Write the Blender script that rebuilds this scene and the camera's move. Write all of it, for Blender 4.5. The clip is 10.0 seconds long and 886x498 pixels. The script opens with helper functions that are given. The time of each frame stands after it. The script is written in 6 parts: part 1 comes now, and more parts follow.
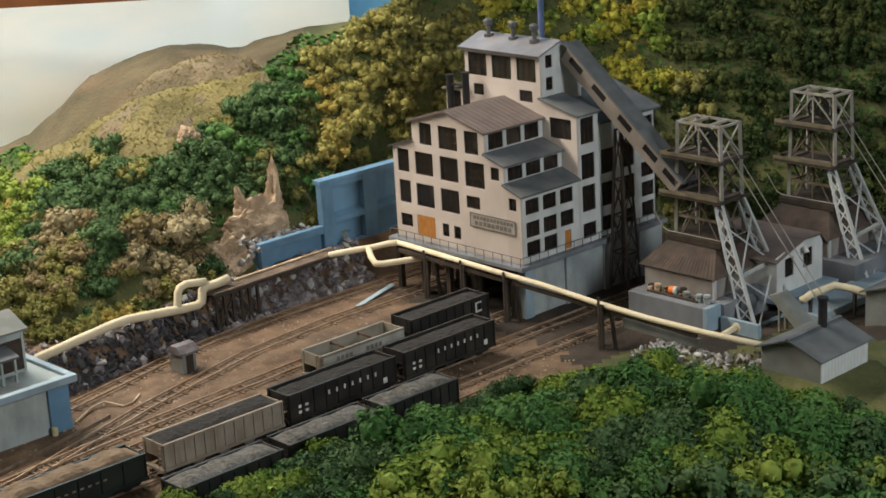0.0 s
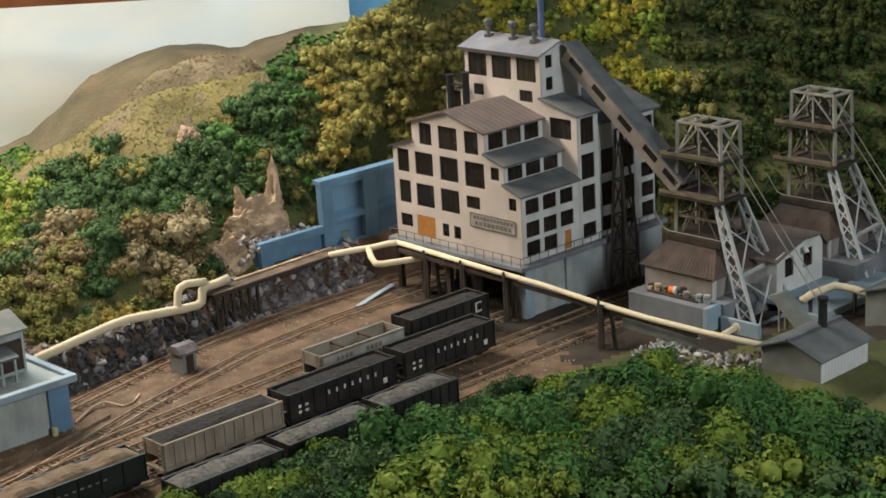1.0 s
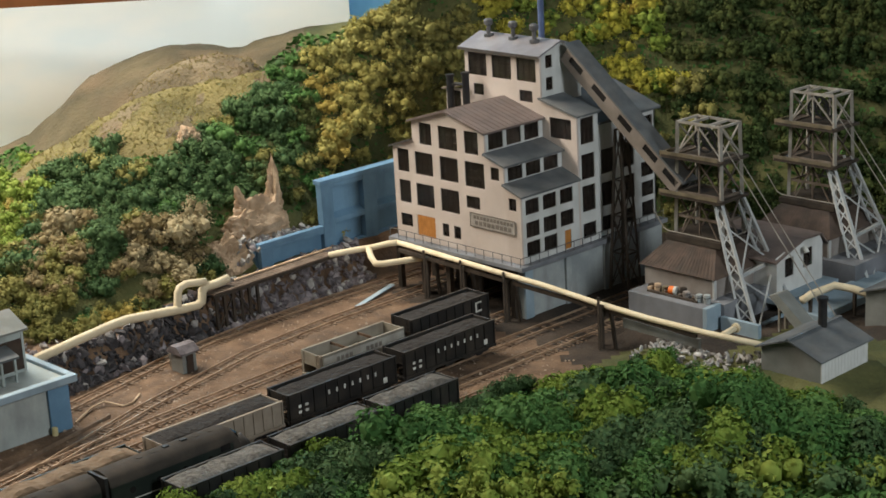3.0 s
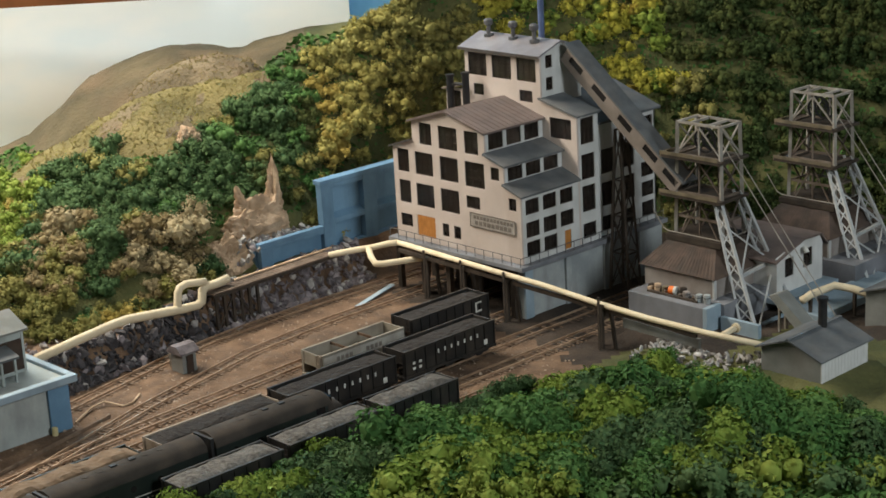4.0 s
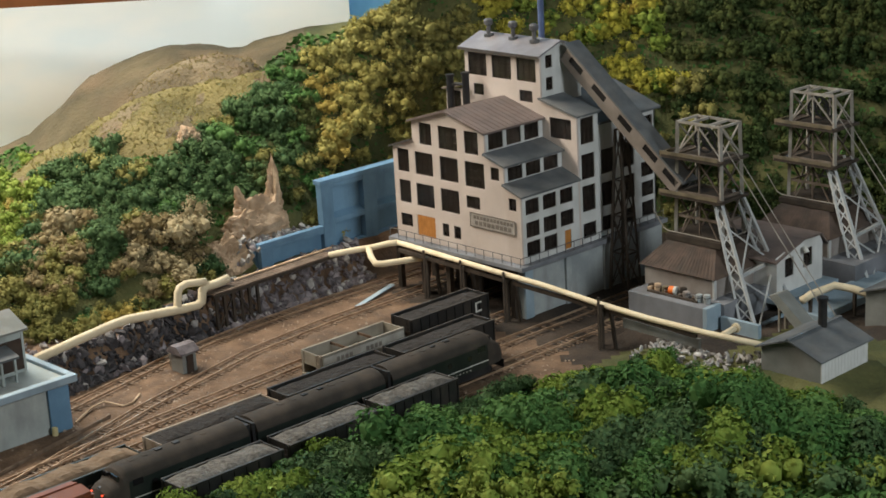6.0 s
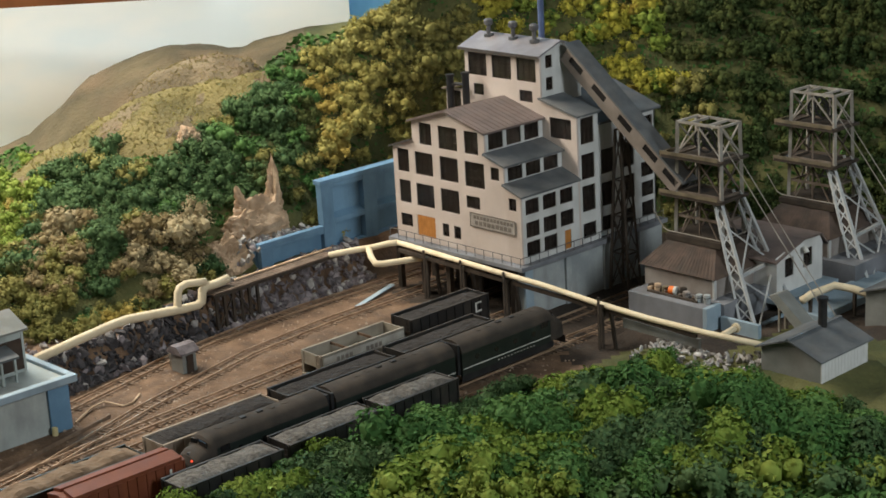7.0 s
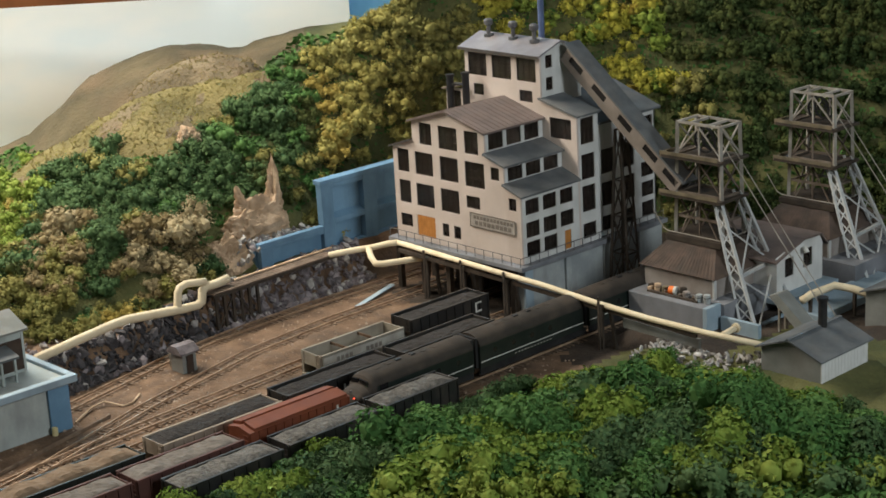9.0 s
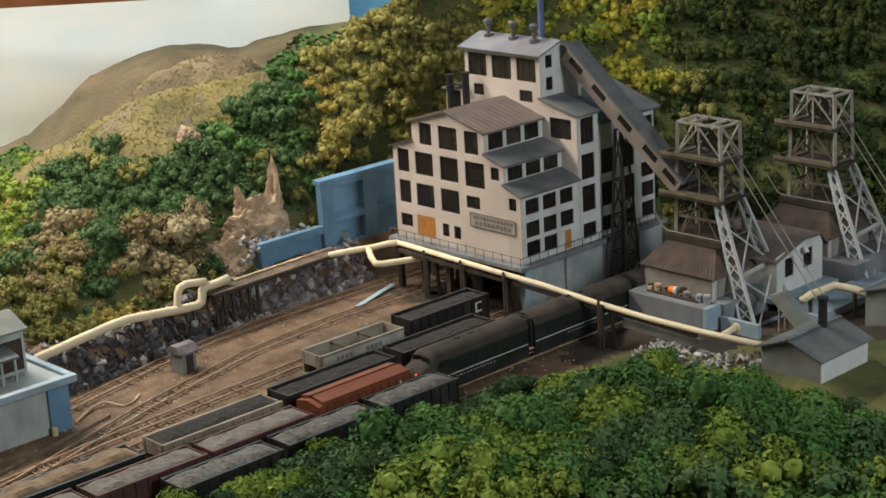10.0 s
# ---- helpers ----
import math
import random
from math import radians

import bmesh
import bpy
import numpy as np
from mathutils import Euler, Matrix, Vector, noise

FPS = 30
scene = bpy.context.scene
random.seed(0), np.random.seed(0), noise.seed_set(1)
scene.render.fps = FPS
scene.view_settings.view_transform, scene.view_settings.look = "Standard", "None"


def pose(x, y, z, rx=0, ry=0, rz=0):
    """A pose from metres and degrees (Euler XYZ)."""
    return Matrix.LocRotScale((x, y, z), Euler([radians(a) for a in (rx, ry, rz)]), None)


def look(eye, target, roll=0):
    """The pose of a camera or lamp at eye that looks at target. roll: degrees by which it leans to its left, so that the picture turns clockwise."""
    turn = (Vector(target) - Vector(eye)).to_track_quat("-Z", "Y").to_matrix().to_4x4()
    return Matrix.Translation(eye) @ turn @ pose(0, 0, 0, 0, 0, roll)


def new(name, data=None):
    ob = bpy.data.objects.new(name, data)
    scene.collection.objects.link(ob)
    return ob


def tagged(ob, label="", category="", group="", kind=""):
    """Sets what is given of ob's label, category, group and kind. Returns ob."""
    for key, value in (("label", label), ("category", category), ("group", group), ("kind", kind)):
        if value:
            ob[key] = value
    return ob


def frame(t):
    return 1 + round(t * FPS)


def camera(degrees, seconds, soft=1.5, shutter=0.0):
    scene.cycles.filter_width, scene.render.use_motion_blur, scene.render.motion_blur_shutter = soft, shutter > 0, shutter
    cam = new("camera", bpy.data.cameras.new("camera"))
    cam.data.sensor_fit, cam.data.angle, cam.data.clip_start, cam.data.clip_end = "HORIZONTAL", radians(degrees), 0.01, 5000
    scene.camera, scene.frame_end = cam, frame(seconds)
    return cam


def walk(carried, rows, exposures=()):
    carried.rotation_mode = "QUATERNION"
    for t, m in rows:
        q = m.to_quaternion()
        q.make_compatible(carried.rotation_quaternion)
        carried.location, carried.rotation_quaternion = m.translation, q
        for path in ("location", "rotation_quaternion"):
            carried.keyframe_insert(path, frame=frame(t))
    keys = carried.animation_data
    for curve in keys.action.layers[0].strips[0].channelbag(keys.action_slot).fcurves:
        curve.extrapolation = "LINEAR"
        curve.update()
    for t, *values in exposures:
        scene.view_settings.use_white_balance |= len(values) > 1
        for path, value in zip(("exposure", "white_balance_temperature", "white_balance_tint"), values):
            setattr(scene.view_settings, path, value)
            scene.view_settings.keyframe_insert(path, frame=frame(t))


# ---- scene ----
S = 1 / 87.0  # the layout is an HO railway: all sizes below are prototype metres
EYE = (113.6 * S, -90.0 * S, 61.0 * S)
YAW, PITCH, ROLL = radians(-47.2326), radians(16.625), -3.2622
WAY = (math.sin(YAW) * math.cos(PITCH), math.cos(YAW) * math.cos(PITCH), -math.sin(PITCH))
cam = camera(28.276, 10.0, soft=1.65)
VIEW = look(EYE, Vector(EYE) + Vector(WAY), ROLL)
walk(cam, [(0.0, VIEW), (10.0, VIEW)], [(0.0, 0.0), (10.0, 0.0)])

# ---- light: a dim room with unseen ceiling lamps, a valance strip and an added side fill ----
world = bpy.data.worlds.new("room_air")
scene.world = world
world.use_nodes = True
world.node_tree.nodes["Background"].inputs[0].default_value = (0.95, 0.95, 0.95, 1)
world.node_tree.nodes["Background"].inputs[1].default_value = 0.075


def area_lamp(name, place, target, sx, sy, watts, color):
    data = bpy.data.lights.new(name, "AREA")
    data.shape, data.size, data.size_y, data.energy, data.color = "RECTANGLE", sx, sy, watts, color
    ob = new(name, data)
    ob.matrix_world = look(place, target)
    return ob


LAMPS = [
    ("lamp_warm", (-1.45, -0.40, 1.50), (-1.45, -0.40, 0.0), 0.30, 1.6, 94, (1.0, 0.89, 0.74)),
    ("lamp_valance", (-0.62, 0.20, 0.88), (-1.00, 0.60, 0.10), 0.75, 0.06, 4.2, (1.0, 0.92, 0.80)),
    # Added fill, below ceiling height, that brightens the right-facing walls; no known fixture.
    ("cool_fill", (2.25, 0.15, 1.15), (-0.1, 0.45, 0.1), 0.5, 0.8, 27, (0.90, 0.97, 1.0)),
    ("lamp_over", (0.05, -0.95, 1.50), (0.05, -0.95, 0.0), 1.2, 0.30, 6, (1.0, 0.94, 0.84)),
]
for row in LAMPS:
    area_lamp(*row)


# ---- materials ----
def material(name, a, b, rough=0.8, metal=0.0, scale=1.0, fine=8.0, bump=0.25, depth=0.05, vary=0.15, stain=None, spec=0.35):
    """Two-scale procedural surface; scale and fine are features per prototype metre."""
    m = bpy.data.materials.new(name)
    m.use_nodes = True
    n, l = m.node_tree.nodes, m.node_tree.links
    p = n["Principled BSDF"]
    tc = n.new("ShaderNodeTexCoord")
    big, small = n.new("ShaderNodeTexNoise"), n.new("ShaderNodeTexNoise")
    big.inputs["Scale"].default_value, big.inputs["Detail"].default_value = scale / S, 4
    small.inputs["Scale"].default_value, small.inputs["Detail"].default_value = fine / S, 6
    for t in (big, small):
        l.new(tc.outputs["Object"], t.inputs["Vector"])
    ramp = n.new("ShaderNodeValToRGB")
    ramp.color_ramp.elements[0].position, ramp.color_ramp.elements[1].position = 0.35, 0.65
    ramp.color_ramp.elements[0].color, ramp.color_ramp.elements[1].color = (*a, 1), (*b, 1)
    l.new(big.outputs["Fac"], ramp.inputs[0])
    info = n.new("ShaderNodeObjectInfo")
    hsv = n.new("ShaderNodeHueSaturation")
    ma = n.new("ShaderNodeMapRange")
    ma.inputs["To Min"].default_value, ma.inputs["To Max"].default_value = 1 - vary, 1 + vary
    add = n.new("ShaderNodeMath")
    add.operation = "MULTIPLY_ADD"
    add.inputs[1].default_value, add.inputs[2].default_value = 0.35, 0.0
    l.new(info.outputs["Random"], add.inputs[0])
    sm = n.new("ShaderNodeMath")
    sm.operation = "MULTIPLY_ADD"
    sm.inputs[1].default_value = 0.65
    l.new(small.outputs["Fac"], sm.inputs[0])
    l.new(add.outputs[0], sm.inputs[2])
    l.new(sm.outputs[0], ma.inputs["Value"])
    l.new(ma.outputs[0], hsv.inputs["Value"])
    l.new(ramp.outputs[0], hsv.inputs["Color"])
    last = hsv.outputs[0]
    if stain:
        st = n.new("ShaderNodeTexNoise")
        st.inputs["Scale"].default_value, st.inputs["Detail"].default_value = stain[1] / S, 5
        mp = n.new("ShaderNodeMapping")
        mp.inputs["Scale"].default_value = (1, 1, stain[3] if len(stain) > 3 else 1)
        l.new(tc.outputs["Object"], mp.inputs[0])
        l.new(mp.outputs[0], st.inputs["Vector"])
        cut = n.new("ShaderNodeMapRange")
        cut.inputs["From Min"].default_value, cut.inputs["From Max"].default_value = 0.48, 0.72
        cut.inputs["To Max"].default_value = stain[2]
        l.new(st.outputs["Fac"], cut.inputs["Value"])
        mix = n.new("ShaderNodeMix")
        mix.data_type = "RGBA"
        mix.inputs["B"].default_value = (*stain[0], 1)
        l.new(cut.outputs[0], mix.inputs["Factor"])
        l.new(last, mix.inputs["A"])
        last = mix.outputs["Result"]
    l.new(last, p.inputs["Base Color"])
    p.inputs["Roughness"].default_value, p.inputs["Metallic"].default_value = rough, metal
    p.inputs["Specular IOR Level"].default_value = spec
    if bump:
        bp = n.new("ShaderNodeBump")
        bp.inputs["Strength"].default_value, bp.inputs["Distance"].default_value = bump, depth * S
        l.new(small.outputs["Fac"], bp.inputs["Height"])
        l.new(bp.outputs[0], p.inputs["Normal"])
    return m


def glass_material():
    m = bpy.data.materials.new("dusty_glass")
    m.use_nodes = True
    n, l = m.node_tree.nodes, m.node_tree.links
    n.remove(n["Principled BSDF"])
    tr, gl, mix, fr = (n.new("ShaderNode" + k) for k in ("BsdfTransparent", "BsdfGlossy", "MixShader", "Fresnel"))
    tr.inputs[0].default_value = (0.88, 0.84, 0.80, 1)
    gl.inputs["Roughness"].default_value = 0.12
    l.new(fr.outputs[0], mix.inputs[0])
    l.new(tr.outputs[0], mix.inputs[1])
    l.new(gl.outputs[0], mix.inputs[2])
    l.new(mix.outputs[0], n["Material Output"].inputs[0])
    return m


def glow(name, color, strength):
    m = bpy.data.materials.new(name)
    m.use_nodes = True
    p = m.node_tree.nodes["Principled BSDF"]
    p.inputs["Base Color"].default_value = (*color, 1)
    p.inputs["Emission Color"].default_value = (*color, 1)
    p.inputs["Emission Strength"].default_value = strength
    return m


M = {}
# Breaker front siding: the warm light it faces is put into this colour.
M["siding"] = material("warm_lit_siding", (0.50, 0.435, 0.395), (0.58, 0.51, 0.465), 0.75, scale=0.25, fine=3, bump=0.15, vary=0.06, stain=((0.34, 0.26, 0.2), 0.35, 0.35, 0.25))
M["white"] = material("white_paint", (0.50, 0.51, 0.50), (0.60, 0.61, 0.60), 0.7, scale=0.4, fine=4, bump=0.15, vary=0.08, stain=((0.3, 0.3, 0.28), 0.5, 0.4, 0.3))
M["roof_grey"] = material("grey_roofing", (0.070, 0.080, 0.088), (0.112, 0.122, 0.13), 0.7, scale=0.5, fine=6, bump=0.2, vary=0.12, stain=((0.2, 0.18, 0.16), 0.4, 0.3))
M["roof_brown"] = material("brown_grey_roofing", (0.115, 0.088, 0.078), (0.165, 0.128, 0.117), 0.7, scale=0.4, fine=5, bump=0.2, vary=0.12, stain=((0.09, 0.08, 0.075), 0.5, 0.5))
M["roof_edge"] = material("dark_fascia", (0.05, 0.045, 0.04), (0.08, 0.07, 0.065), 0.7, fine=6, vary=0.1)
M["roof_rust"] = material("rusty_corrugated_iron", (0.055, 0.04, 0.032), (0.10, 0.07, 0.055), 0.8, scale=0.6, fine=5, bump=0.4, vary=0.25, stain=((0.05, 0.045, 0.04), 0.6, 0.6, 0.3))
M["mullion"] = material("brown_window_frame", (0.030, 0.019, 0.014), (0.048, 0.030, 0.021), 0.6, fine=6)
M["dark"] = material("black_view_block", (0.20, 0.092, 0.06), (0.28, 0.13, 0.085), 0.9, scale=0.6, fine=2, bump=0)
M["door"] = material("orange_brown_wood", (0.36, 0.15, 0.035), (0.46, 0.20, 0.05), 0.6, scale=1, fine=8, vary=0.15)
M["concrete"] = material("weathered_concrete", (0.25, 0.28, 0.29), (0.38, 0.41, 0.41), 0.85, scale=0.3, fine=4, bump=0.3, vary=0.12, stain=((0.12, 0.11, 0.10), 0.4, 0.55, 0.25))
M["concrete_dark"] = material("dark_concrete", (0.13, 0.14, 0.155), (0.20, 0.21, 0.23), 0.85, scale=0.3, fine=4, bump=0.3, vary=0.12, stain=((0.07, 0.07, 0.07), 0.4, 0.5, 0.3))
M["blue"] = material("blue_painted_plaster", (0.10, 0.20, 0.31), (0.135, 0.26, 0.39), 0.7, scale=0.3, fine=3, bump=0.25, vary=0.12, stain=((0.05, 0.10, 0.16), 0.35, 0.5, 0.3))
M["paleblue"] = material("pale_blue_paint", (0.21, 0.29, 0.35), (0.29, 0.37, 0.43), 0.7, scale=0.3, fine=3, bump=0.2, vary=0.1, stain=((0.16, 0.19, 0.2), 0.4, 0.5, 0.3))
M["steel_grey"] = material("grey_painted_timber", (0.20, 0.185, 0.16), (0.33, 0.31, 0.275), 0.7, scale=0.6, fine=6, bump=0.2, vary=0.2, stain=((0.14, 0.11, 0.08), 0.5, 0.6))
M["steel_light"] = material("pale_grey_steel", (0.33, 0.35, 0.36), (0.47, 0.49, 0.49), 0.6, scale=0.6, fine=6, bump=0.15, vary=0.15, stain=((0.2, 0.16, 0.12), 0.6, 0.5))
M["timber"] = material("dark_creosoted_timber", (0.03, 0.024, 0.018), (0.055, 0.042, 0.032), 0.85, scale=0.8, fine=8, vary=0.25)
M["deckwood"] = material("mossy_deck_timber", (0.10, 0.085, 0.055), (0.17, 0.14, 0.09), 0.85, scale=0.8, fine=8, vary=0.25)
M["cream"] = material("cream_painted_pipe", (0.58, 0.50, 0.35), (0.72, 0.64, 0.47), 0.95, scale=0.5, fine=5, spec=0.1, bump=0.4, vary=0.1, stain=((0.35, 0.25, 0.12), 0.5, 0.45))
M["ground"] = material("brown_yard_dirt", (0.070, 0.043, 0.026), (0.19, 0.122, 0.076), 0.95, scale=0.35, fine=3, bump=0.9, depth=0.2, vary=0.45, stain=((0.04, 0.032, 0.027), 0.18, 0.7))
M["hill"] = material("forest_floor", (0.05, 0.058, 0.02), (0.105, 0.105, 0.038), 0.95, scale=0.2, fine=2.5, bump=0.8, depth=0.3, vary=0.4)
M["farhill"] = material("olive_ground_foam", (0.070, 0.060, 0.020), (0.155, 0.130, 0.047), 0.95, scale=0.22, fine=2.2, bump=0.9, depth=0.4, vary=0.4, stain=((0.11, 0.085, 0.035), 0.12, 0.7))
M["cliff"] = material("tan_plaster_rock", (0.33, 0.235, 0.15), (0.53, 0.40, 0.28), 0.9, scale=0.4, fine=3, bump=0.6, depth=0.2, vary=0.2, stain=((0.16, 0.10, 0.05), 0.5, 0.6))
M["rail"] = material("worn_rail_steel", (0.25, 0.165, 0.105), (0.40, 0.285, 0.195), 0.38, 0.35, fine=5, vary=0.2)
M["tie"] = material("weathered_ties", (0.10, 0.068, 0.046), (0.19, 0.135, 0.095), 0.9, scale=0.8, fine=6, vary=0.3)
M["car_black"] = material("black_car_paint", (0.012, 0.012, 0.012), (0.022, 0.021, 0.02), 0.5, scale=0.5, fine=5, vary=0.2, stain=((0.05, 0.04, 0.03), 0.5, 0.5))
M["car_tan"] = material("faded_tan_car_paint", (0.24, 0.20, 0.155), (0.31, 0.265, 0.21), 0.7, scale=0.5, fine=5, vary=0.15, stain=((0.13, 0.09, 0.06), 0.5, 0.6, 0.3))
M["car_grey"] = material("faded_grey_car_paint", (0.20, 0.185, 0.15), (0.28, 0.26, 0.215), 0.7, scale=0.5, fine=5, vary=0.15, stain=((0.12, 0.08, 0.05), 0.5, 0.6, 0.3))
M["car_red"] = material("oxide_red_car_paint", (0.125, 0.032, 0.012), (0.17, 0.046, 0.018), 0.6, scale=0.5, fine=5, vary=0.15, stain=((0.12, 0.04, 0.03), 0.5, 0.4, 0.3))
M["car_maroon"] = material("dark_maroon_car_paint", (0.055, 0.022, 0.018), (0.085, 0.034, 0.026), 0.65, scale=0.5, fine=5, vary=0.15)
M["loco_green"] = material("dark_green_loco_paint", (0.007, 0.012, 0.010), (0.011, 0.018, 0.015), 0.45, scale=0.5, fine=5, vary=0.12, stain=((0.03, 0.03, 0.025), 0.4, 0.4))
M["loco_roof"] = material("sooty_loco_roof", (0.030, 0.026, 0.022), (0.050, 0.043, 0.037), 0.85, scale=0.4, fine=5, vary=0.15, stain=((0.072, 0.054, 0.040), 0.4, 0.5), spec=0.2)
M["white_mark"] = material("white_lettering", (0.46, 0.46, 0.43), (0.62, 0.62, 0.58), 0.6, fine=8, vary=0.1)
M["yellow_mark"] = material("dull_yellow_stripe", (0.45, 0.40, 0.22), (0.52, 0.46, 0.26), 0.6, fine=8, vary=0.1)
M["coal"] = material("coal_load", (0.016, 0.014, 0.013), (0.032, 0.028, 0.026), 0.9, scale=1.5, fine=6, bump=1.0, depth=0.2, vary=0.5)
M["gravel"] = material("grey_crushed_stone", (0.068, 0.065, 0.06), (0.135, 0.128, 0.117), 0.9, scale=1.5, fine=5, bump=1.0, depth=0.2, vary=0.5)
M["rock"] = material("grey_rock", (0.11, 0.096, 0.105), (0.25, 0.225, 0.235), 0.85, scale=0.6, fine=4, bump=0.6, depth=0.1, vary=0.55)
M["rock_pale"] = material("pale_rock", (0.26, 0.25, 0.24), (0.44, 0.43, 0.41), 0.95, scale=0.6, fine=4, bump=0.5, depth=0.1, vary=0.4)
# Bank rock with the shadow below the steam pipe put into its colour.
M["shaded_rock"] = material("shade_dark_rock", (0.026, 0.025, 0.028), (0.085, 0.08, 0.085), 0.9, scale=0.5, fine=4, bump=0.6, depth=0.1, vary=0.5)
M["iron"] = material("black_iron", (0.016, 0.016, 0.018), (0.03, 0.03, 0.03), 0.55, 0.3, fine=6)
M["vent"] = material("dark_grey_sheet_metal", (0.10, 0.10, 0.105), (0.16, 0.16, 0.165), 0.5, 0.5, fine=6)
M["bluestack"] = material("blue_grey_stack", (0.07, 0.10, 0.20), (0.10, 0.14, 0.26), 0.5, fine=4)
M["sign"] = material("faded_sign_board", (0.33, 0.31, 0.28), (0.40, 0.37, 0.34), 0.8, fine=6, vary=0.2)
M["sign_mark"] = material("dark_sign_paint", (0.13, 0.115, 0.1), (0.18, 0.16, 0.14), 0.8, fine=6)
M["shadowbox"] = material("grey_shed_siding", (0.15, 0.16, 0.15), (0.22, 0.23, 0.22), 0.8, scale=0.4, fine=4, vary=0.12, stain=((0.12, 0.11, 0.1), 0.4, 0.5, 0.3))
M["rust_orange"] = material("orange_drum_paint", (0.60, 0.13, 0.02), (0.72, 0.18, 0.03), 0.5, fine=6)
M["bluebar"] = material("blue_grey_board", (0.22, 0.30, 0.36), (0.30, 0.38, 0.44), 0.7, fine=6)
M["room"] = material("room_wall_paint", (0.30, 0.28, 0.25), (0.34, 0.32, 0.29), 0.9, fine=0.2, bump=0)
M["wood"] = material("stained_wood_trim", (0.10, 0.035, 0.012), (0.16, 0.06, 0.022), 0.45, scale=0.2, fine=1.5)
M["marker"] = glow("red_marker_light", (1.0, 0.08, 0.03), 1.6)
M["glass"] = glass_material()


def foliage(name, a, b, c):
    """Leaf colour: varies by tree, by leaf and by patches in the crown."""
    m = bpy.data.materials.new(name)
    m.use_nodes = True
    n, l = m.node_tree.nodes, m.node_tree.links
    p = n["Principled BSDF"]
    tc, nz, geo, info = (n.new("ShaderNode" + k) for k in ("TexCoord", "TexNoise", "NewGeometry", "ObjectInfo"))
    nz.inputs["Scale"].default_value, nz.inputs["Detail"].default_value = 0.9 / S, 3
    l.new(tc.outputs["Object"], nz.inputs["Vector"])
    s1, s2 = n.new("ShaderNodeMath"), n.new("ShaderNodeMath")
    s1.operation = s2.operation = "MULTIPLY_ADD"
    s1.inputs[1].default_value, s2.inputs[1].default_value = 0.34, 0.14
    l.new(info.outputs["Random"], s1.inputs[0])
    l.new(geo.outputs["Random Per Island"], s2.inputs[0])
    l.new(s2.outputs[0], s1.inputs[2])
    s3 = n.new("ShaderNodeMath")
    s3.operation = "MULTIPLY_ADD"
    s3.inputs[1].default_value = 0.4
    wide = n.new("ShaderNodeTexNoise")
    wide.inputs["Scale"].default_value, wide.inputs["Detail"].default_value = 0.28 / S, 2
    l.new(tc.outputs["Object"], wide.inputs["Vector"])
    mean = n.new("ShaderNodeMath")
    mean.inputs[1].default_value = -0.1
    both = n.new("ShaderNodeMath")
    l.new(nz.outputs["Fac"], both.inputs[0])
    l.new(wide.outputs["Fac"], both.inputs[1])
    l.new(both.outputs[0], mean.inputs[0])
    l.new(mean.outputs[0], s3.inputs[0])
    l.new(s1.outputs[0], s3.inputs[2])
    s2.inputs[2].default_value = -0.06
    ramp = n.new("ShaderNodeValToRGB")
    e = ramp.color_ramp.elements
    e[0].position, e[1].position = 0.15, 0.9
    e[0].color, e[1].color = (*a, 1), (*c, 1)
    e.new(0.5).color = (*b, 1)
    l.new(s3.outputs[0], ramp.inputs[0])
    l.new(ramp.outputs[0], p.inputs["Base Color"])
    p.inputs["Roughness"].default_value = 0.85
    p.inputs["Specular IOR Level"].default_value = 0.15
    return m


F = {
    "green": foliage("mid_green_leaves", (0.024, 0.070, 0.019), (0.054, 0.128, 0.034), (0.105, 0.195, 0.055)),
    "dark": foliage("dark_blue_green_leaves", (0.022, 0.050, 0.020), (0.046, 0.090, 0.034), (0.090, 0.150, 0.058)),
    "lime": foliage("yellow_green_leaves", (0.052, 0.105, 0.014), (0.125, 0.190, 0.030), (0.235, 0.29, 0.058)),
    "olive": foliage("olive_leaves", (0.085, 0.088, 0.024), (0.165, 0.16, 0.047), (0.26, 0.24, 0.08)),
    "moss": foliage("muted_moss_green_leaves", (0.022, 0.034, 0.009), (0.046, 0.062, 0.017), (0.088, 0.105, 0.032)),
    "straw": foliage("pale_olive_leaves", (0.11, 0.105, 0.028), (0.22, 0.20, 0.055), (0.33, 0.30, 0.095)),
    # Deep is a darkened moss green: the right slope's shade put into colour.
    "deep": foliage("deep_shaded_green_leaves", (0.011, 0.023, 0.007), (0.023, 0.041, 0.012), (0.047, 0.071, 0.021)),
    # Sunlit is a brightened yellow-green: light on the upper hill put into colour.
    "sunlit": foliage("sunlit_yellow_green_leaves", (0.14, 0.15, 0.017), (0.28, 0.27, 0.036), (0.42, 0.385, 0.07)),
    "amber": foliage("amber_leaves", (0.13, 0.095, 0.012), (0.24, 0.18, 0.028), (0.34, 0.26, 0.055)),
    "gold": foliage("golden_leaves", (0.13, 0.105, 0.022), (0.25, 0.195, 0.045), (0.36, 0.29, 0.085)),
    "brown": foliage("brown_autumn_leaves", (0.085, 0.068, 0.030), (0.165, 0.128, 0.060), (0.27, 0.215, 0.11)),
    "tan": foliage("dry_tan_leaves", (0.16, 0.13, 0.068), (0.265, 0.22, 0.125), (0.37, 0.315, 0.19)),
}
M["bark"] = material("brown_bark", (0.06, 0.045, 0.03), (0.11, 0.08, 0.055), 0.9, fine=6, vary=0.2)


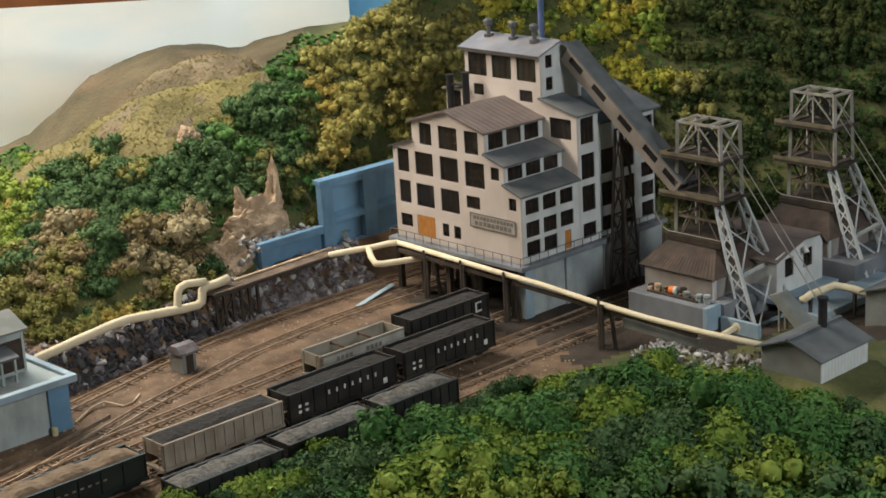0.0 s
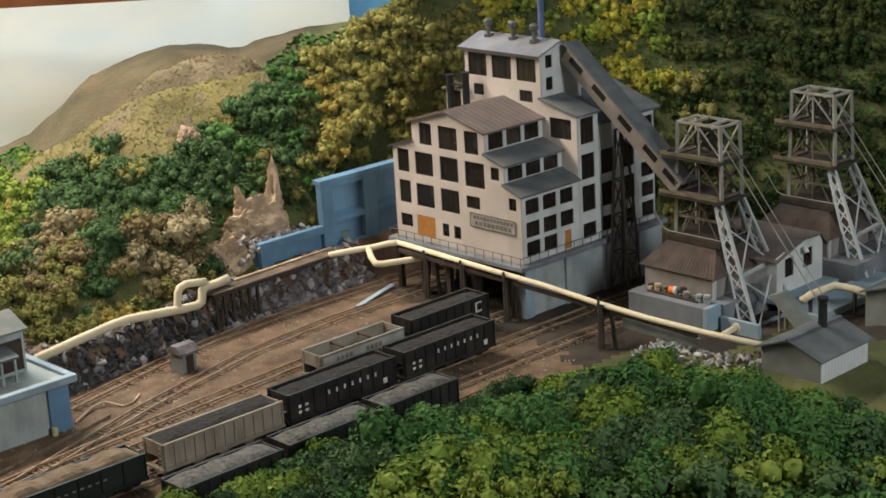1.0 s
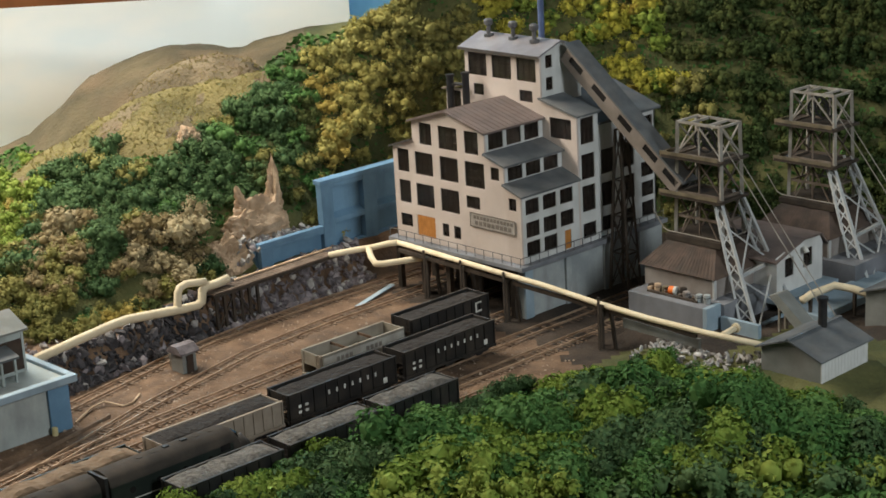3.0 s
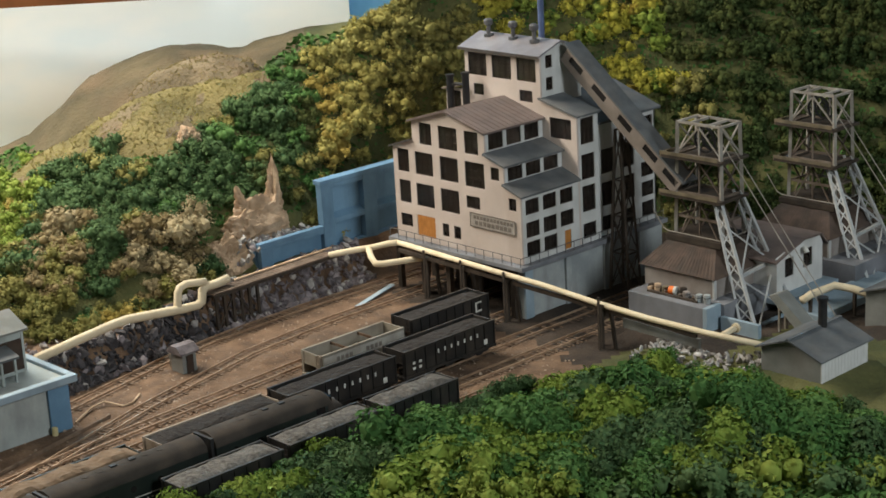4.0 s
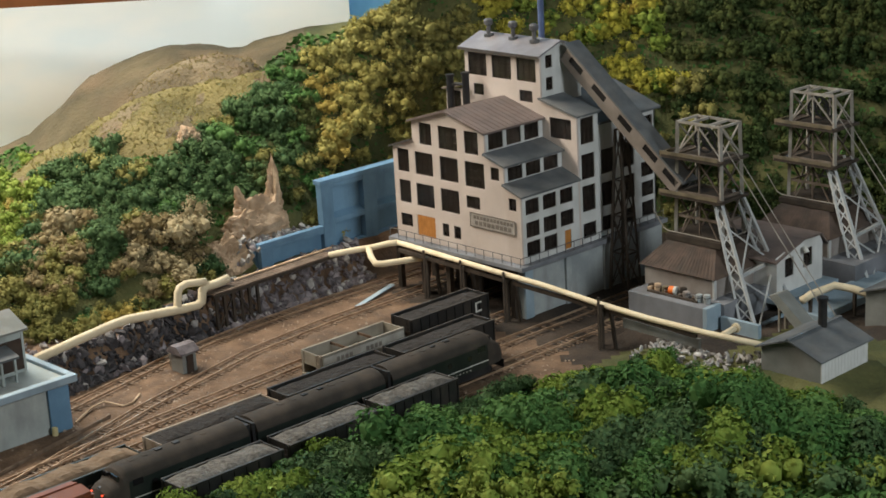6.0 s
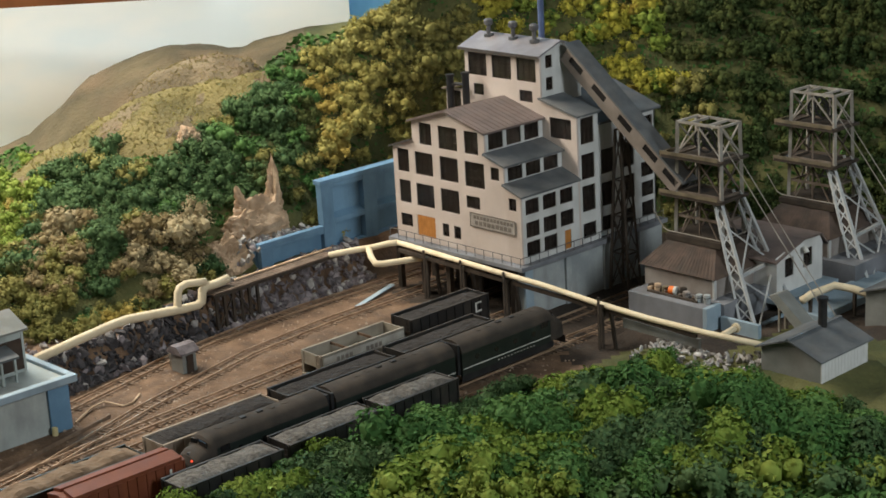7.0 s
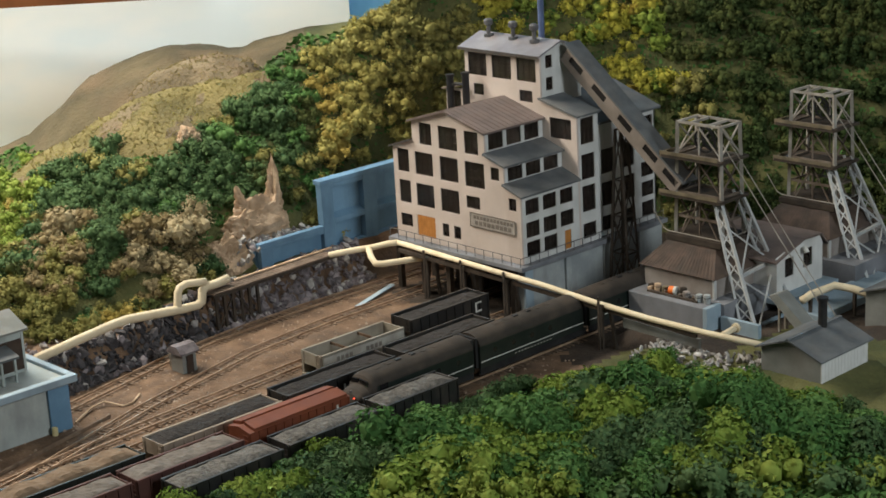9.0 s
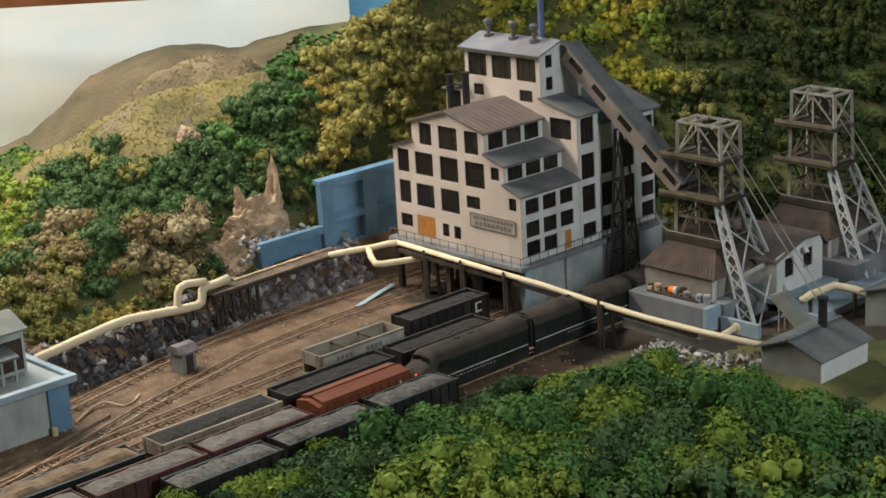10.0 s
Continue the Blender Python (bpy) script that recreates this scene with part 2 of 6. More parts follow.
# ---- building helpers: everything is drawn in prototype metres ----
def thing(name, x, y, z, label, category, group="", kind="", rz=0.0):
    ob = new(name)
    ob.empty_display_size = 0.01
    ob.matrix_world = pose(x * S, y * S, z * S, 0, 0, rz)
    return tagged(ob, label, category, group, kind)


def mesh_of(name, bm, mat, smooth=False):
    bmesh.ops.recalc_face_normals(bm, faces=bm.faces)
    bm.transform(Matrix.Scale(S, 4))
    me = bpy.data.meshes.new(name)
    bm.to_mesh(me)
    bm.free()
    me.materials.append(mat)
    if smooth:
        me.shade_smooth()
    return me


def part(name, bm, mat, parent, label="", smooth=False, kind=""):
    ob = new(name, mesh_of(name, bm, mat, smooth))
    ob.parent = parent
    return tagged(ob, label, kind=kind)


def shared(name, me, parent, x=0, y=0, z=0, rx=0, ry=0, rz=0, label=""):
    ob = new(name, me)
    ob.parent = parent
    ob.matrix_basis = pose(x * S, y * S, z * S, rx, ry, rz)
    return tagged(ob, label)


def solo(name, bm, mat, label, category, group="", kind="", smooth=False):
    return tagged(new(name, mesh_of(name, bm, mat, smooth)), label, category, group, kind)


def box(bm, x0, x1, y0, y1, z0, z1, bevel=0.0):
    v = [bm.verts.new((x, y, z)) for x in (x0, x1) for y in (y0, y1) for z in (z0, z1)]
    fs = [bm.faces.new([v[i] for i in q]) for q in ((0, 1, 3, 2), (4, 6, 7, 5), (0, 4, 5, 1), (2, 3, 7, 6), (0, 2, 6, 4), (1, 5, 7, 3))]
    if bevel:
        es = list({e for f in fs for e in f.edges})
        bmesh.ops.bevel(bm, geom=es, offset=bevel, segments=1, affect="EDGES")
    return bm


def prism(bm, poly, axis, a, b):
    """A flat outline drawn along an axis: for y the outline is (x, z), for x it is (y, z), for z it is (x, y)."""
    def at(p, q):
        return {"x": (q, p[0], p[1]), "y": (p[0], q, p[1]), "z": (p[0], p[1], q)}[axis]
    lo, hi = [bm.verts.new(at(p, a)) for p in poly], [bm.verts.new(at(p, b)) for p in poly]
    bm.faces.new(lo), bm.faces.new(hi[::-1])
    for i in range(len(poly)):
        j = (i + 1) % len(poly)
        bm.faces.new((lo[i], hi[i], hi[j], lo[j]))
    return bm


def beam(bm, p, q, w, h=None):
    p, q = Vector(p), Vector(q)
    d = (q - p).normalized()
    side = d.cross(Vector((0, 0, 1)))
    side = side.normalized() if side.length > 1e-3 else Vector((1, 0, 0))
    up = side.cross(d)
    a, b = side * w / 2, up * (h or w) / 2
    v = [bm.verts.new(e + s * a + t * b) for e in (p, q) for s, t in ((-1, -1), (1, -1), (1, 1), (-1, 1))]
    for f in ((3, 2, 1, 0), (4, 5, 6, 7), (0, 1, 5, 4), (1, 2, 6, 5), (2, 3, 7, 6), (3, 0, 4, 7)):
        bm.faces.new([v[i] for i in f])
    return bm


def tube(bm, pts, r, seg=12):
    """A round bar through the points; r may be one radius or one for each point."""
    pts = [Vector(p) for p in pts]
    rs = r if isinstance(r, (list, tuple)) else [r] * len(pts)
    rings = []
    for i, p in enumerate(pts):
        d = ((pts[min(i + 1, len(pts) - 1)] - p).normalized() + (p - pts[max(i - 1, 0)]).normalized()).normalized()
        side = d.cross(Vector((0, 0, 1)))
        side = side.normalized() if side.length > 1e-3 else Vector((1, 0, 0))
        up = side.cross(d)
        rings.append([bm.verts.new(p + rs[i] * (math.cos(k * math.tau / seg) * side + math.sin(k * math.tau / seg) * up)) for k in range(seg)])
    for a, b in zip(rings, rings[1:]):
        for k in range(seg):
            bm.faces.new((a[k], a[(k + 1) % seg], b[(k + 1) % seg], b[k]))
    bm.faces.new(rings[0][::-1]), bm.faces.new(rings[-1])
    return bm


def B():
    return bmesh.new()


def wall_cells(bm, axis, at, thick, u0, u1, z0, z1, holes):
    """A wall of the given thickness in the plane axis = at, with rectangular openings (u0, u1, z0, z1) right through it."""
    us = sorted({u0, u1, *(h[0] for h in holes), *(h[1] for h in holes)})
    zs = sorted({z0, z1, *(h[2] for h in holes), *(h[3] for h in holes)})
    us, zs = [u for u in us if u0 <= u <= u1], [z for z in zs if z0 <= z <= z1]
    for a, b in zip(us, us[1:]):
        for c, d in zip(zs, zs[1:]):
            m, k = (a + b) / 2, (c + d) / 2
            if any(h[0] < m < h[1] and h[2] < k < h[3] for h in holes):
                continue
            if axis == "y":
                box(bm, a, b, at, at + thick, c, d)
            else:
                box(bm, at - thick, at, a, b, c, d)
    bmesh.ops.remove_doubles(bm, verts=bm.verts, dist=1e-4)
    bm.verts.index_update()
    dup = {}
    for f in bm.faces:
        dup.setdefault(tuple(sorted(v.index for v in f.verts)), []).append(f)
    bmesh.ops.delete(bm, geom=[f for g in dup.values() if len(g) > 1 for f in g], context="FACES_ONLY")
    return bm


PANE = {}


def window(parent, axis, at, u0, u1, z0, z1, cols=3, rows=3, frame_mat="mullion"):
    """A sash in an opening: frame and glazing bars, with one sheet of glass set behind them."""
    t, bar, deep0, deep1 = 0.07, 0.024, 0.10, 0.16
    wu, wz = (u1 - u0 - 2 * t - bar * (cols - 1)) / cols, (z1 - z0 - 2 * t - bar * (rows - 1)) / rows
    holes = []
    for i in range(cols):
        for j in range(rows):
            a, c = u0 + t + i * (wu + bar), z0 + t + j * (wz + bar)
            holes.append((a, a + wu, c, c + wz))
    bm = wall_cells(B(), axis, at + deep0 if axis == "y" else at - deep0, deep1 - deep0, u0, u1, z0, z1, holes)
    w = part("window", bm, M[frame_mat], parent)
    g = B()
    q = deep1 + 0.004
    if axis == "y":
        box(g, u0, u1, at + q, at + q + 0.02, z0, z1)
    else:
        box(g, at - q - 0.02, at - q, u0, u1, z0, z1)
    p = part("pane", g, M["glass"], w)
    p.visible_shadow = False
    return w


# ---- ground ----
FX, FY = math.sin(YAW), math.cos(YAW)


def polar(x, y):
    """Lateral and depth coordinates along the hillside."""
    x, y = x - 113.6, y + 90
    return x * FY - y * FX, x * FX + y * FY


def unpolar(l, d):
    return 113.6 + l * FY + d * FX, -90 - l * FX + d * FY


def lerp(table, v):
    if v <= table[0][0]:
        return table[0][1]
    for (a, p), (b, q) in zip(table, table[1:]):
        if v <= b:
            return p + (q - p) * (v - a) / (b - a)
    return table[-1][1]


def smooth(a, b, v):
    t = min(max((v - a) / (b - a), 0), 1)
    return t * t * (3 - 2 * t)


RIDGE = [(-75, 4), (-54.7, 9.6), (-50, 12.3), (-45, 14.3), (-41, 16.6), (-36, 19.0), (-31, 20.0), (-27, 20.2), (-22.5, 21.2), (-19.6, 21.6), (-16, 22.2), (-12, 23.0), (-9.7, 24.4), (-7.6, 26.0), (-4.7, 27.6), (-1.2, 30), (8, 36), (30, 40), (80, 40)]
MID = [(-42, 8), (-38.9, 17.6), (-35.7, 20.0), (-32, 21.5), (-27.6, 22.1), (-23.4, 21.2), (-21.3, 19.4), (-17, 12)]
FAR = [(-90, 2), (-59.9, 8.4), (-55.8, 10.0), (-51.5, 13.3), (-47.2, 17.4), (-43.2, 18.9), (-39.2, 20.2), (-35.3, 21.2), (-31.5, 20.9), (-26.3, 19.9), (-23.9, 21.1), (-18.4, 22.3), (-13, 22.5), (-8, 23.5), (80, 26)]
BARE = [(-62, 9), (-47, 11.2), (-40, 14.2), (-30, 14.6), (-25, 17), (-22, 19.6), (-19, 21.2), (-16, 23.5), (-13, 30), (0, 60)]  # above this the slope has no trees
FOOT = [(-70, 158), (-50, 168), (-40, 173), (-28, 181), (-14, 196), (-6, 206), (4, 212), (12, 213), (28, 208), (40, 201), (60, 194), (90, 186)]


EDGE = [(-40, -29.5), (-20, -30.3), (-6, -31.2), (8, -33.6), (20, -34.2), (34, -35.0), (60, -35.5)]


def bump(x, y, s, seed=0.0):
    return noise.fractal(Vector((x / s, y / s, seed)), 1.0, 2.0, 3)


def far_ridge(l, d, x, y):
    return lerp(FAR, l) - 0.02 * (d - 236) ** 2 + 0.35 * bump(x, y, 5, 9) + 0.15 * bump(x, y, 1.6, 19) - 3 * max(l + 8, 0)


def mid_dome(l, d, x, y):
    return lerp(MID, l) - 0.05 * (d - 222) ** 2 + 0.4 * bump(x, y, 4, 12) + 0.2 * bump(x, y, 1.8, 14)


def height(x, y):
    l, d = polar(x, y)
    z = 0.0
    # the wooded bank in front of the tracks
    fg = 4.6 * smooth(5.2, 30, x) + 1.5 * smooth(30, 60, x)
    fg += (2.1 - 1.2 * smooth(-2, 4, y) - 0.9 * smooth(10, 16, y)) * smooth(4.3, 6.2, x) * (1 - 0.8 * smooth(7, 26, x))
    fg *= 1 - 0.75 * smooth(30, 38, y) * (1 - smooth(14, 24, x))
    fg *= 1 - 0.5 * smooth(20, 29, y) * smooth(13, 20, x)
    fg += 0.5 * bump(x, y, 9) * smooth(7, 14, x)
    z = max(z, fg) if x > 4.3 else 0.07 * bump(x, y, 1.6, 1)
    if 4 < x < 27 and 29 < y < 40:
        z = max(z, fg + 1.4 * smooth(30, 33.5, y) * smooth(39, 36, y) * smooth(4.5, 9, x) * smooth(26, 21, x))
    if x > 0.5 and y > 35:
        z = max(z, 1.4 * smooth(0.5, 3, x) * smooth(35, 38, y))
    # the level pad under the chimney shed
    z = max(z, 3.3 * smooth(20.5, 22.3, x) * smooth(33, 30.5, x) * smooth(30.4, 32, y) * smooth(42.5, 40.5, y))
    # the upper ledge along the rock cut
    edge = lerp(EDGE, y)
    ledge = (3.0 + 0.9 * smooth(2, 16, y)) * smooth(edge, edge - 2.4, x) * smooth(64, 50, y)
    if x < edge:
        z = max(z, ledge + 0.3 * bump(x, y, 3, 4) * smooth(edge, edge - 2, x))
    foot, top = lerp(FOOT, l), lerp(RIDGE, l)
    crest = 214 if l < -5 else 214 + 14 * smooth(-5, 20, l)
    if d > foot:
        base = 3.9 if l < -6 else 3.9 * smooth(6, -6, l)
        up = min((d - foot) / max(crest - foot, 5), 1)
        up = up ** 0.85
        hill = base + (top - base) * up - 0.55 * max(d - crest, 0) + (0.7 * bump(x, y, 10, 2) + 0.35 * bump(x, y, 3.5, 7)) * min(up * 3, 1)
        z = max(z, hill, max(far_ridge(l, d, x, y), mid_dome(l, d, x, y)) if d > 212 else 0)
    return z


# Yard dirt with the shade round the breaker put into its colour.
M["shaded_dirt"] = material("shade_darkened_dirt", (0.018, 0.014, 0.011), (0.055, 0.040, 0.029), 0.95, scale=0.3, fine=3, bump=0.9, depth=0.2, vary=0.4)
M["midhill"] = material("dusty_tan_ground_foam", (0.072, 0.056, 0.031), (0.14, 0.112, 0.066), 0.95, scale=0.2, fine=1.8, bump=0.9, depth=0.4, vary=0.35, stain=((0.17, 0.105, 0.07), 0.12, 0.7))
M["ridge"] = material("brown_grey_ground_foam", (0.045, 0.038, 0.020), (0.085, 0.070, 0.038), 0.95, scale=0.15, fine=1.6, bump=0.9, depth=0.4, vary=0.3, stain=((0.12, 0.085, 0.05), 0.1, 0.7))


def sheet(name, l0, l1, d0, d1, step, mat, label, keep):
    """A grid of the ground over a stretch of the plan."""
    nl, nd = int((l1 - l0) / step) + 1, int((d1 - d0) / step) + 1
    verts, ids, faces = [], {}, []
    for i in range(nl):
        for j in range(nd):
            x, y = unpolar(l0 + i * step, d0 + j * step)
            z = height(x, y)
            ids[i, j] = len(verts)
            verts.append((x * S, y * S, z * S))
    mats = []
    for i in range(nl - 1):
        for j in range(nd - 1):
            faces.append((ids[i, j], ids[i + 1, j], ids[i + 1, j + 1], ids[i, j + 1]))
            l, d = l0 + (i + 0.5) * step, d0 + (j + 0.5) * step
            x, y = unpolar(l, d)
            k = 0
            if d > lerp(FOOT, l) - 2 or x > 4.6 + 0.5 * bump(x, y, 4):
                k = 1
            if d > 196 and l < -9 and height(x, y) > lerp(BARE, l) - 0.8 + 1.2 * bump(x, y, 6, 5):
                top = height(x, y) - 0.02
                k = 3 if far_ridge(l, d, x, y) >= top else 5 if mid_dome(l, d, x, y) >= top or bump(x, y, 5, 6) > 0.34 else 2
            if 35.5 < y < 75 and x > -12 and d < lerp(FOOT, l) and not (x > 15 and y < 48):
                k = 0
            # Painted shade: darker dirt beneath the breaker and over to the headframes.
            if k == 0 and -29 < x < 32 and y > 30.5 + 2.5 * bump(x, y, 6, 21) - 0.12 * x:
                k = 4
            mats.append(k)
    me = bpy.data.meshes.new(name)
    me.from_pydata(verts, [], faces)
    for m in mat:
        me.materials.append(m)
    me.polygons.foreach_set("material_index", mats)
    me.shade_smooth()
    return tagged(new(name, me), label, "ground", kind="structure")


sheet("ground", -96, 96, 96, 262, 1.0, [M["ground"], M["hill"], M["farhill"], M["ridge"], M["shaded_dirt"], M["midhill"]], "brown yard dirt rising into wooded model hills", None)


def benchwork():
    """The shelf that carries the layout, and the staging shelf from which the train comes."""
    ring = [unpolar(-95.5, 96.5), unpolar(95.5, 96.5), unpolar(95.5, 261), unpolar(-95.5, 261)]
    solo("layout_table", prism(B(), ring, "z", -12, -0.4), M["wood"], "wooden shelf carrying the model layout", "table", kind="structure")
    solo("layout_table", box(B(), -16, 14, -178, -42, -12, -0.03), M["ground"], "staging shelf with brown dirt surface", "table", kind="structure")


benchwork()


def backdrop():
    """The painted sky: a pale clouded board, a blue wall behind it, and a wooden trim above."""
    m = bpy.data.materials.new("painted_cloud_sky")
    m.use_nodes = True
    n, l = m.node_tree.nodes, m.node_tree.links
    p = n["Principled BSDF"]
    tc, nz, mp, ramp = (n.new("ShaderNode" + k) for k in ("TexCoord", "TexNoise", "Mapping", "ValToRGB"))
    mp.inputs["Scale"].default_value = (1, 1, 2.2)
    nz.inputs["Scale"].default_value, nz.inputs["Detail"].default_value = 3.5, 4
    l.new(tc.outputs["Object"], mp.inputs[0]), l.new(mp.outputs[0], nz.inputs["Vector"]), l.new(nz.outputs["Fac"], ramp.inputs[0])
    e = ramp.color_ramp.elements
    e[0].position, e[1].position = 0.35, 0.62
    e[0].color, e[1].color = (0.64, 0.74, 0.80, 1), (0.80, 0.81, 0.80, 1)
    l.new(ramp.outputs[0], p.inputs["Base Color"])
    p.inputs["Roughness"].default_value = 0.7
    rows = [(-130 + 118.2 * i / 24, 259 - 21 * (1 - i / 24) ** 2) for i in range(25)]
    poly = [unpolar(*r) for r in rows] + [unpolar(l_, d + 0.6) for l_, d in rows[::-1]]
    solo("backdrop", prism(B(), poly, "z", -20, 32.5), m, "pale painted cloud sky board behind the hills", "backdrop", kind="structure")
    trim = [unpolar(-140, 237), unpolar(-20, 237), unpolar(-20, 240), unpolar(-140, 240)]
    solo("trim", prism(B(), trim, "z", 27.5, 33.5), M["wood"], "stained wooden trim above the sky board", "trim", kind="structure")
    blue = material("sky_blue_wall_paint", (0.16, 0.45, 0.80), (0.18, 0.48, 0.83), 0.7, fine=0.3, bump=0)
    rows = [(-140, 264), (140, 264)]
    poly = [unpolar(*r) for r in rows] + [unpolar(l_, d + 2) for l_, d in rows[::-1]]
    solo("backdrop", prism(B(), poly, "z", -80, 130), blue, "sky-blue painted room wall behind the layout", "backdrop", kind="structure")


backdrop()


def room():
    """The room round the layout, closed behind the camera."""
    x0, x1, y0, y1, z0, z1 = -1.0, 2.4, -2.3, 1.5, -0.95, 1.55
    k = 1 / S
    parts = [("wall_south", (x0, x1, y0 - 0.1, y0, z0, z1)), ("wall_east", (x1, x1 + 0.1, y0, y1, z0, z1)),
             ("wall_west", (x0 - 1.6, x0 - 1.5, y0, y1 + 1.5, z0, z1)), ("wall_north", (x0 - 1.5, x1, y1 + 1.4, y1 + 1.5, z0, z1))]
    for name, b in parts:
        solo(name, box(B(), *(v * k for v in b)), M["room"], "plain painted room wall", "wall", kind="structure")
    solo("floor", box(B(), *(v * k for v in (x0 - 1.5, x1, y0, y1 + 1.5, z0 - 0.1, z0))), M["room"], "plain grey room floor", "floor", kind="structure")
    solo("ceiling", box(B(), *(v * k for v in (x0 - 1.5, x1, y0, y1 + 1.5, z1, z1 + 0.1))), M["room"], "plain room ceiling", "ceiling", kind="structure")


room()


# ---- the coal breaker ----
def breaker():
    t = thing("mine_building", 0, 0, 0, "tall stepped pale coal breaker with dark windows on a deck", "building")
    th = 0.25
    # front wall in four bays under a stepped outline
    WIN = [(-29.2, -27.35, 13.6, 16.2, 2, 3), (-26.35, -23.5, 13.6, 16.2, 3, 3), (-22.4, -19.55, 13.5, 16.2, 3, 3), (-18.5, -15.55, 13.4, 16.2, 3, 3), (-14.6, -13.35, 14.65, 16.05, 2, 2),
           (-29.15, -27.3, 10.05, 12.65, 2, 3), (-26.4, -23.55, 10.0, 12.6, 3, 3), (-22.5, -19.6, 10.0, 12.6, 3, 3), (-18.5, -16.4, 11.0, 12.4, 2, 2), (-12.1, -11.0, 11.7, 13.05, 2, 2),
           (-29.2, -27.3, 7.3, 8.75, 2, 2), (-22.5, -21.45, 7.15, 8.6, 2, 2), (-20.7, -19.6, 7.15, 8.6, 2, 2),
           (-25.45, -23.5, 17.1, 19.55, 2, 3), (-22.4, -19.5, 17.0, 19.55, 3, 3), (-18.4, -16.3, 17.0, 19.5, 2, 3)]
    holes = [w[:4] for w in WIN] + [(-26.5, -23.6, 6.5, 8.95)]
    bm = B()
    for a, b, z in ((-29.9, -26.6, 16.45), (-26.6, -15.4, 19.6), (-15.4, -12.7, 16.3), (-12.7, -10.4, 13.3)):
        wall_cells(bm, "y", 36, th, a, b, 6.0, z, holes)
    # Front walls take the warm-tinted siding, right-hand walls the cooler white.
    part("front_wall", bm, M["siding"], t)
    for tri in ([(-29.9, 16.45), (-26.6, 16.45), (-26.6, 17.45)], [(-26.6, 19.6), (-15.4, 19.6), (-21, 21.15)],
                [(-15.4, 16.3), (-12.7, 16.3), (-15.4, 17.15)], [(-12.7, 13.3), (-10.4, 13.3), (-12.7, 14.25)]):
        part("gable", prism(B(), tri, "y", 36, 36 + th), M["siding"], t)
    for w in WIN:
        window(t, "y", 36, *w)
    # loading door of planks
    d = part("door", box(B(), -26.5, -23.6, 36.08, 36.2, 6.5, 8.95), M["door"], t, "orange-brown plank loading door")
    bm = B()
    for i in range(7):
        x = -26.45 + i * 0.405
        box(bm, x, x + 0.37, 36.03, 36.078, 6.52, 8.93)
    part("plank", bm, M["door"], d)
    # right-hand walls of the low wing and the two clerestories
    bm = B()
    wins = [(y, y + 2.05, z0, z1) for z0, z1 in ((11.2, 12.85), (8.7, 10.4), (6.6, 8.25)) for y in (36.75, 39.4, 42.05)][:-1]
    wall_cells(bm, "x", -10.4, th, 36 + th, 45, 6.0, 13.3, wins + [(42.6, 43.6, 6.1, 8.2)])
    part("side_wall", bm, M["white"], t)
    for w in wins:
        window(t, "x", -10.4, *w, 3, 2)
    d = part("door", box(B(), -10.6, -10.45, 42.6, 43.6, 6.1, 8.2), M["door"], t, "small orange-brown wooden door")
    bm = B()
    box(bm, -10.43, -10.37, 42.48, 42.6, 6.1, 8.32), box(bm, -10.43, -10.37, 43.6, 43.72, 6.1, 8.32), box(bm, -10.43, -10.37, 42.6, 43.6, 8.2, 8.32)
    part("door_frame", bm, M["white"], d)
    for x, z0, z1, w0, w1 in ((-12.7, 14.2, 16.35, 14.55, 16.05), (-15.4, 17.1, 19.6, 17.55, 19.3)):
        ws = [(y, y + 2.25, w0, w1) for y in (36.65, 39.4, 42.15)]
        part("clerestory_wall", wall_cells(B(), "x", x, th, 36 + th, 45, z0, z1, ws), M["white"], t)
        for w in ws:
            window(t, "x", x, *w, 3, 2)
    # roofs of the front wing: slabs with dark edges
    def slab(name, pts, y0, y1, mat, thick=0.22):
        poly = list(pts) + [(x, z - thick) for x, z in pts[::-1]]
        return part(name, prism(B(), poly, "y", y0, y1), M[mat], t)
    slab("roof", [(-15.42, 17.45), (-12.25, 16.45)], 35.65, 45, "roof_grey")
    slab("roof", [(-12.72, 14.5), (-9.95, 13.5)], 35.65, 45, "roof_grey")
    slab("roof", [(-30.25, 16.45), (-26.62, 17.62)], 35.65, 45, "roof_edge")
    r = slab("roof", [(-27.0, 19.7), (-21, 21.4), (-15.0, 19.65)], 35.6, 45.0, "roof_brown")
    for i in range(12):
        for sx in (-1, 1):
            y = 36.0 + i * 0.78
            part("batten", beam(B(), (-21 + sx * 0.05, y, 21.40), (-21 + sx * 5.95, y, 19.72), 0.06, 0.05), M["roof_brown"], r)
    # hidden side and back walls, and dark view blocks that stop daylight crossing the shell
    bm = B()
    box(bm, -29.9, -29.65, 36 + th, 45, 6, 16.4), box(bm, -26.6, -26.35, 36 + th, 45, 17.4, 19.55)
    part("side_wall", bm, M["siding"], t)
    bm = B()
    box(bm, -29.3, -13.3, 36.5, 44.7, 6.3, 16.2), box(bm, -25.9, -16.1, 36.5, 44.7, 16.2, 19.4), box(bm, -13.2, -11.4, 36.5, 44.7, 6.3, 13.1)
    part("view_block", bm, M["dark"], t)
    # tall rear bays
    ws = [(-14.3, -11.2, 17.5, 19.75, 3, 3)]
    bm = wall_cells(B(), "y", 45.004, th, -15.5, -10.4, 6, 20.2, [w[:4] for w in ws])
    part("front_wall", bm, M["siding"], t)
    part("gable", prism(B(), [(-15.5, 20.2), (-10.4, 20.2), (-15.5, 21.45)], "y", 45.004, 45.004 + th), M["siding"], t)
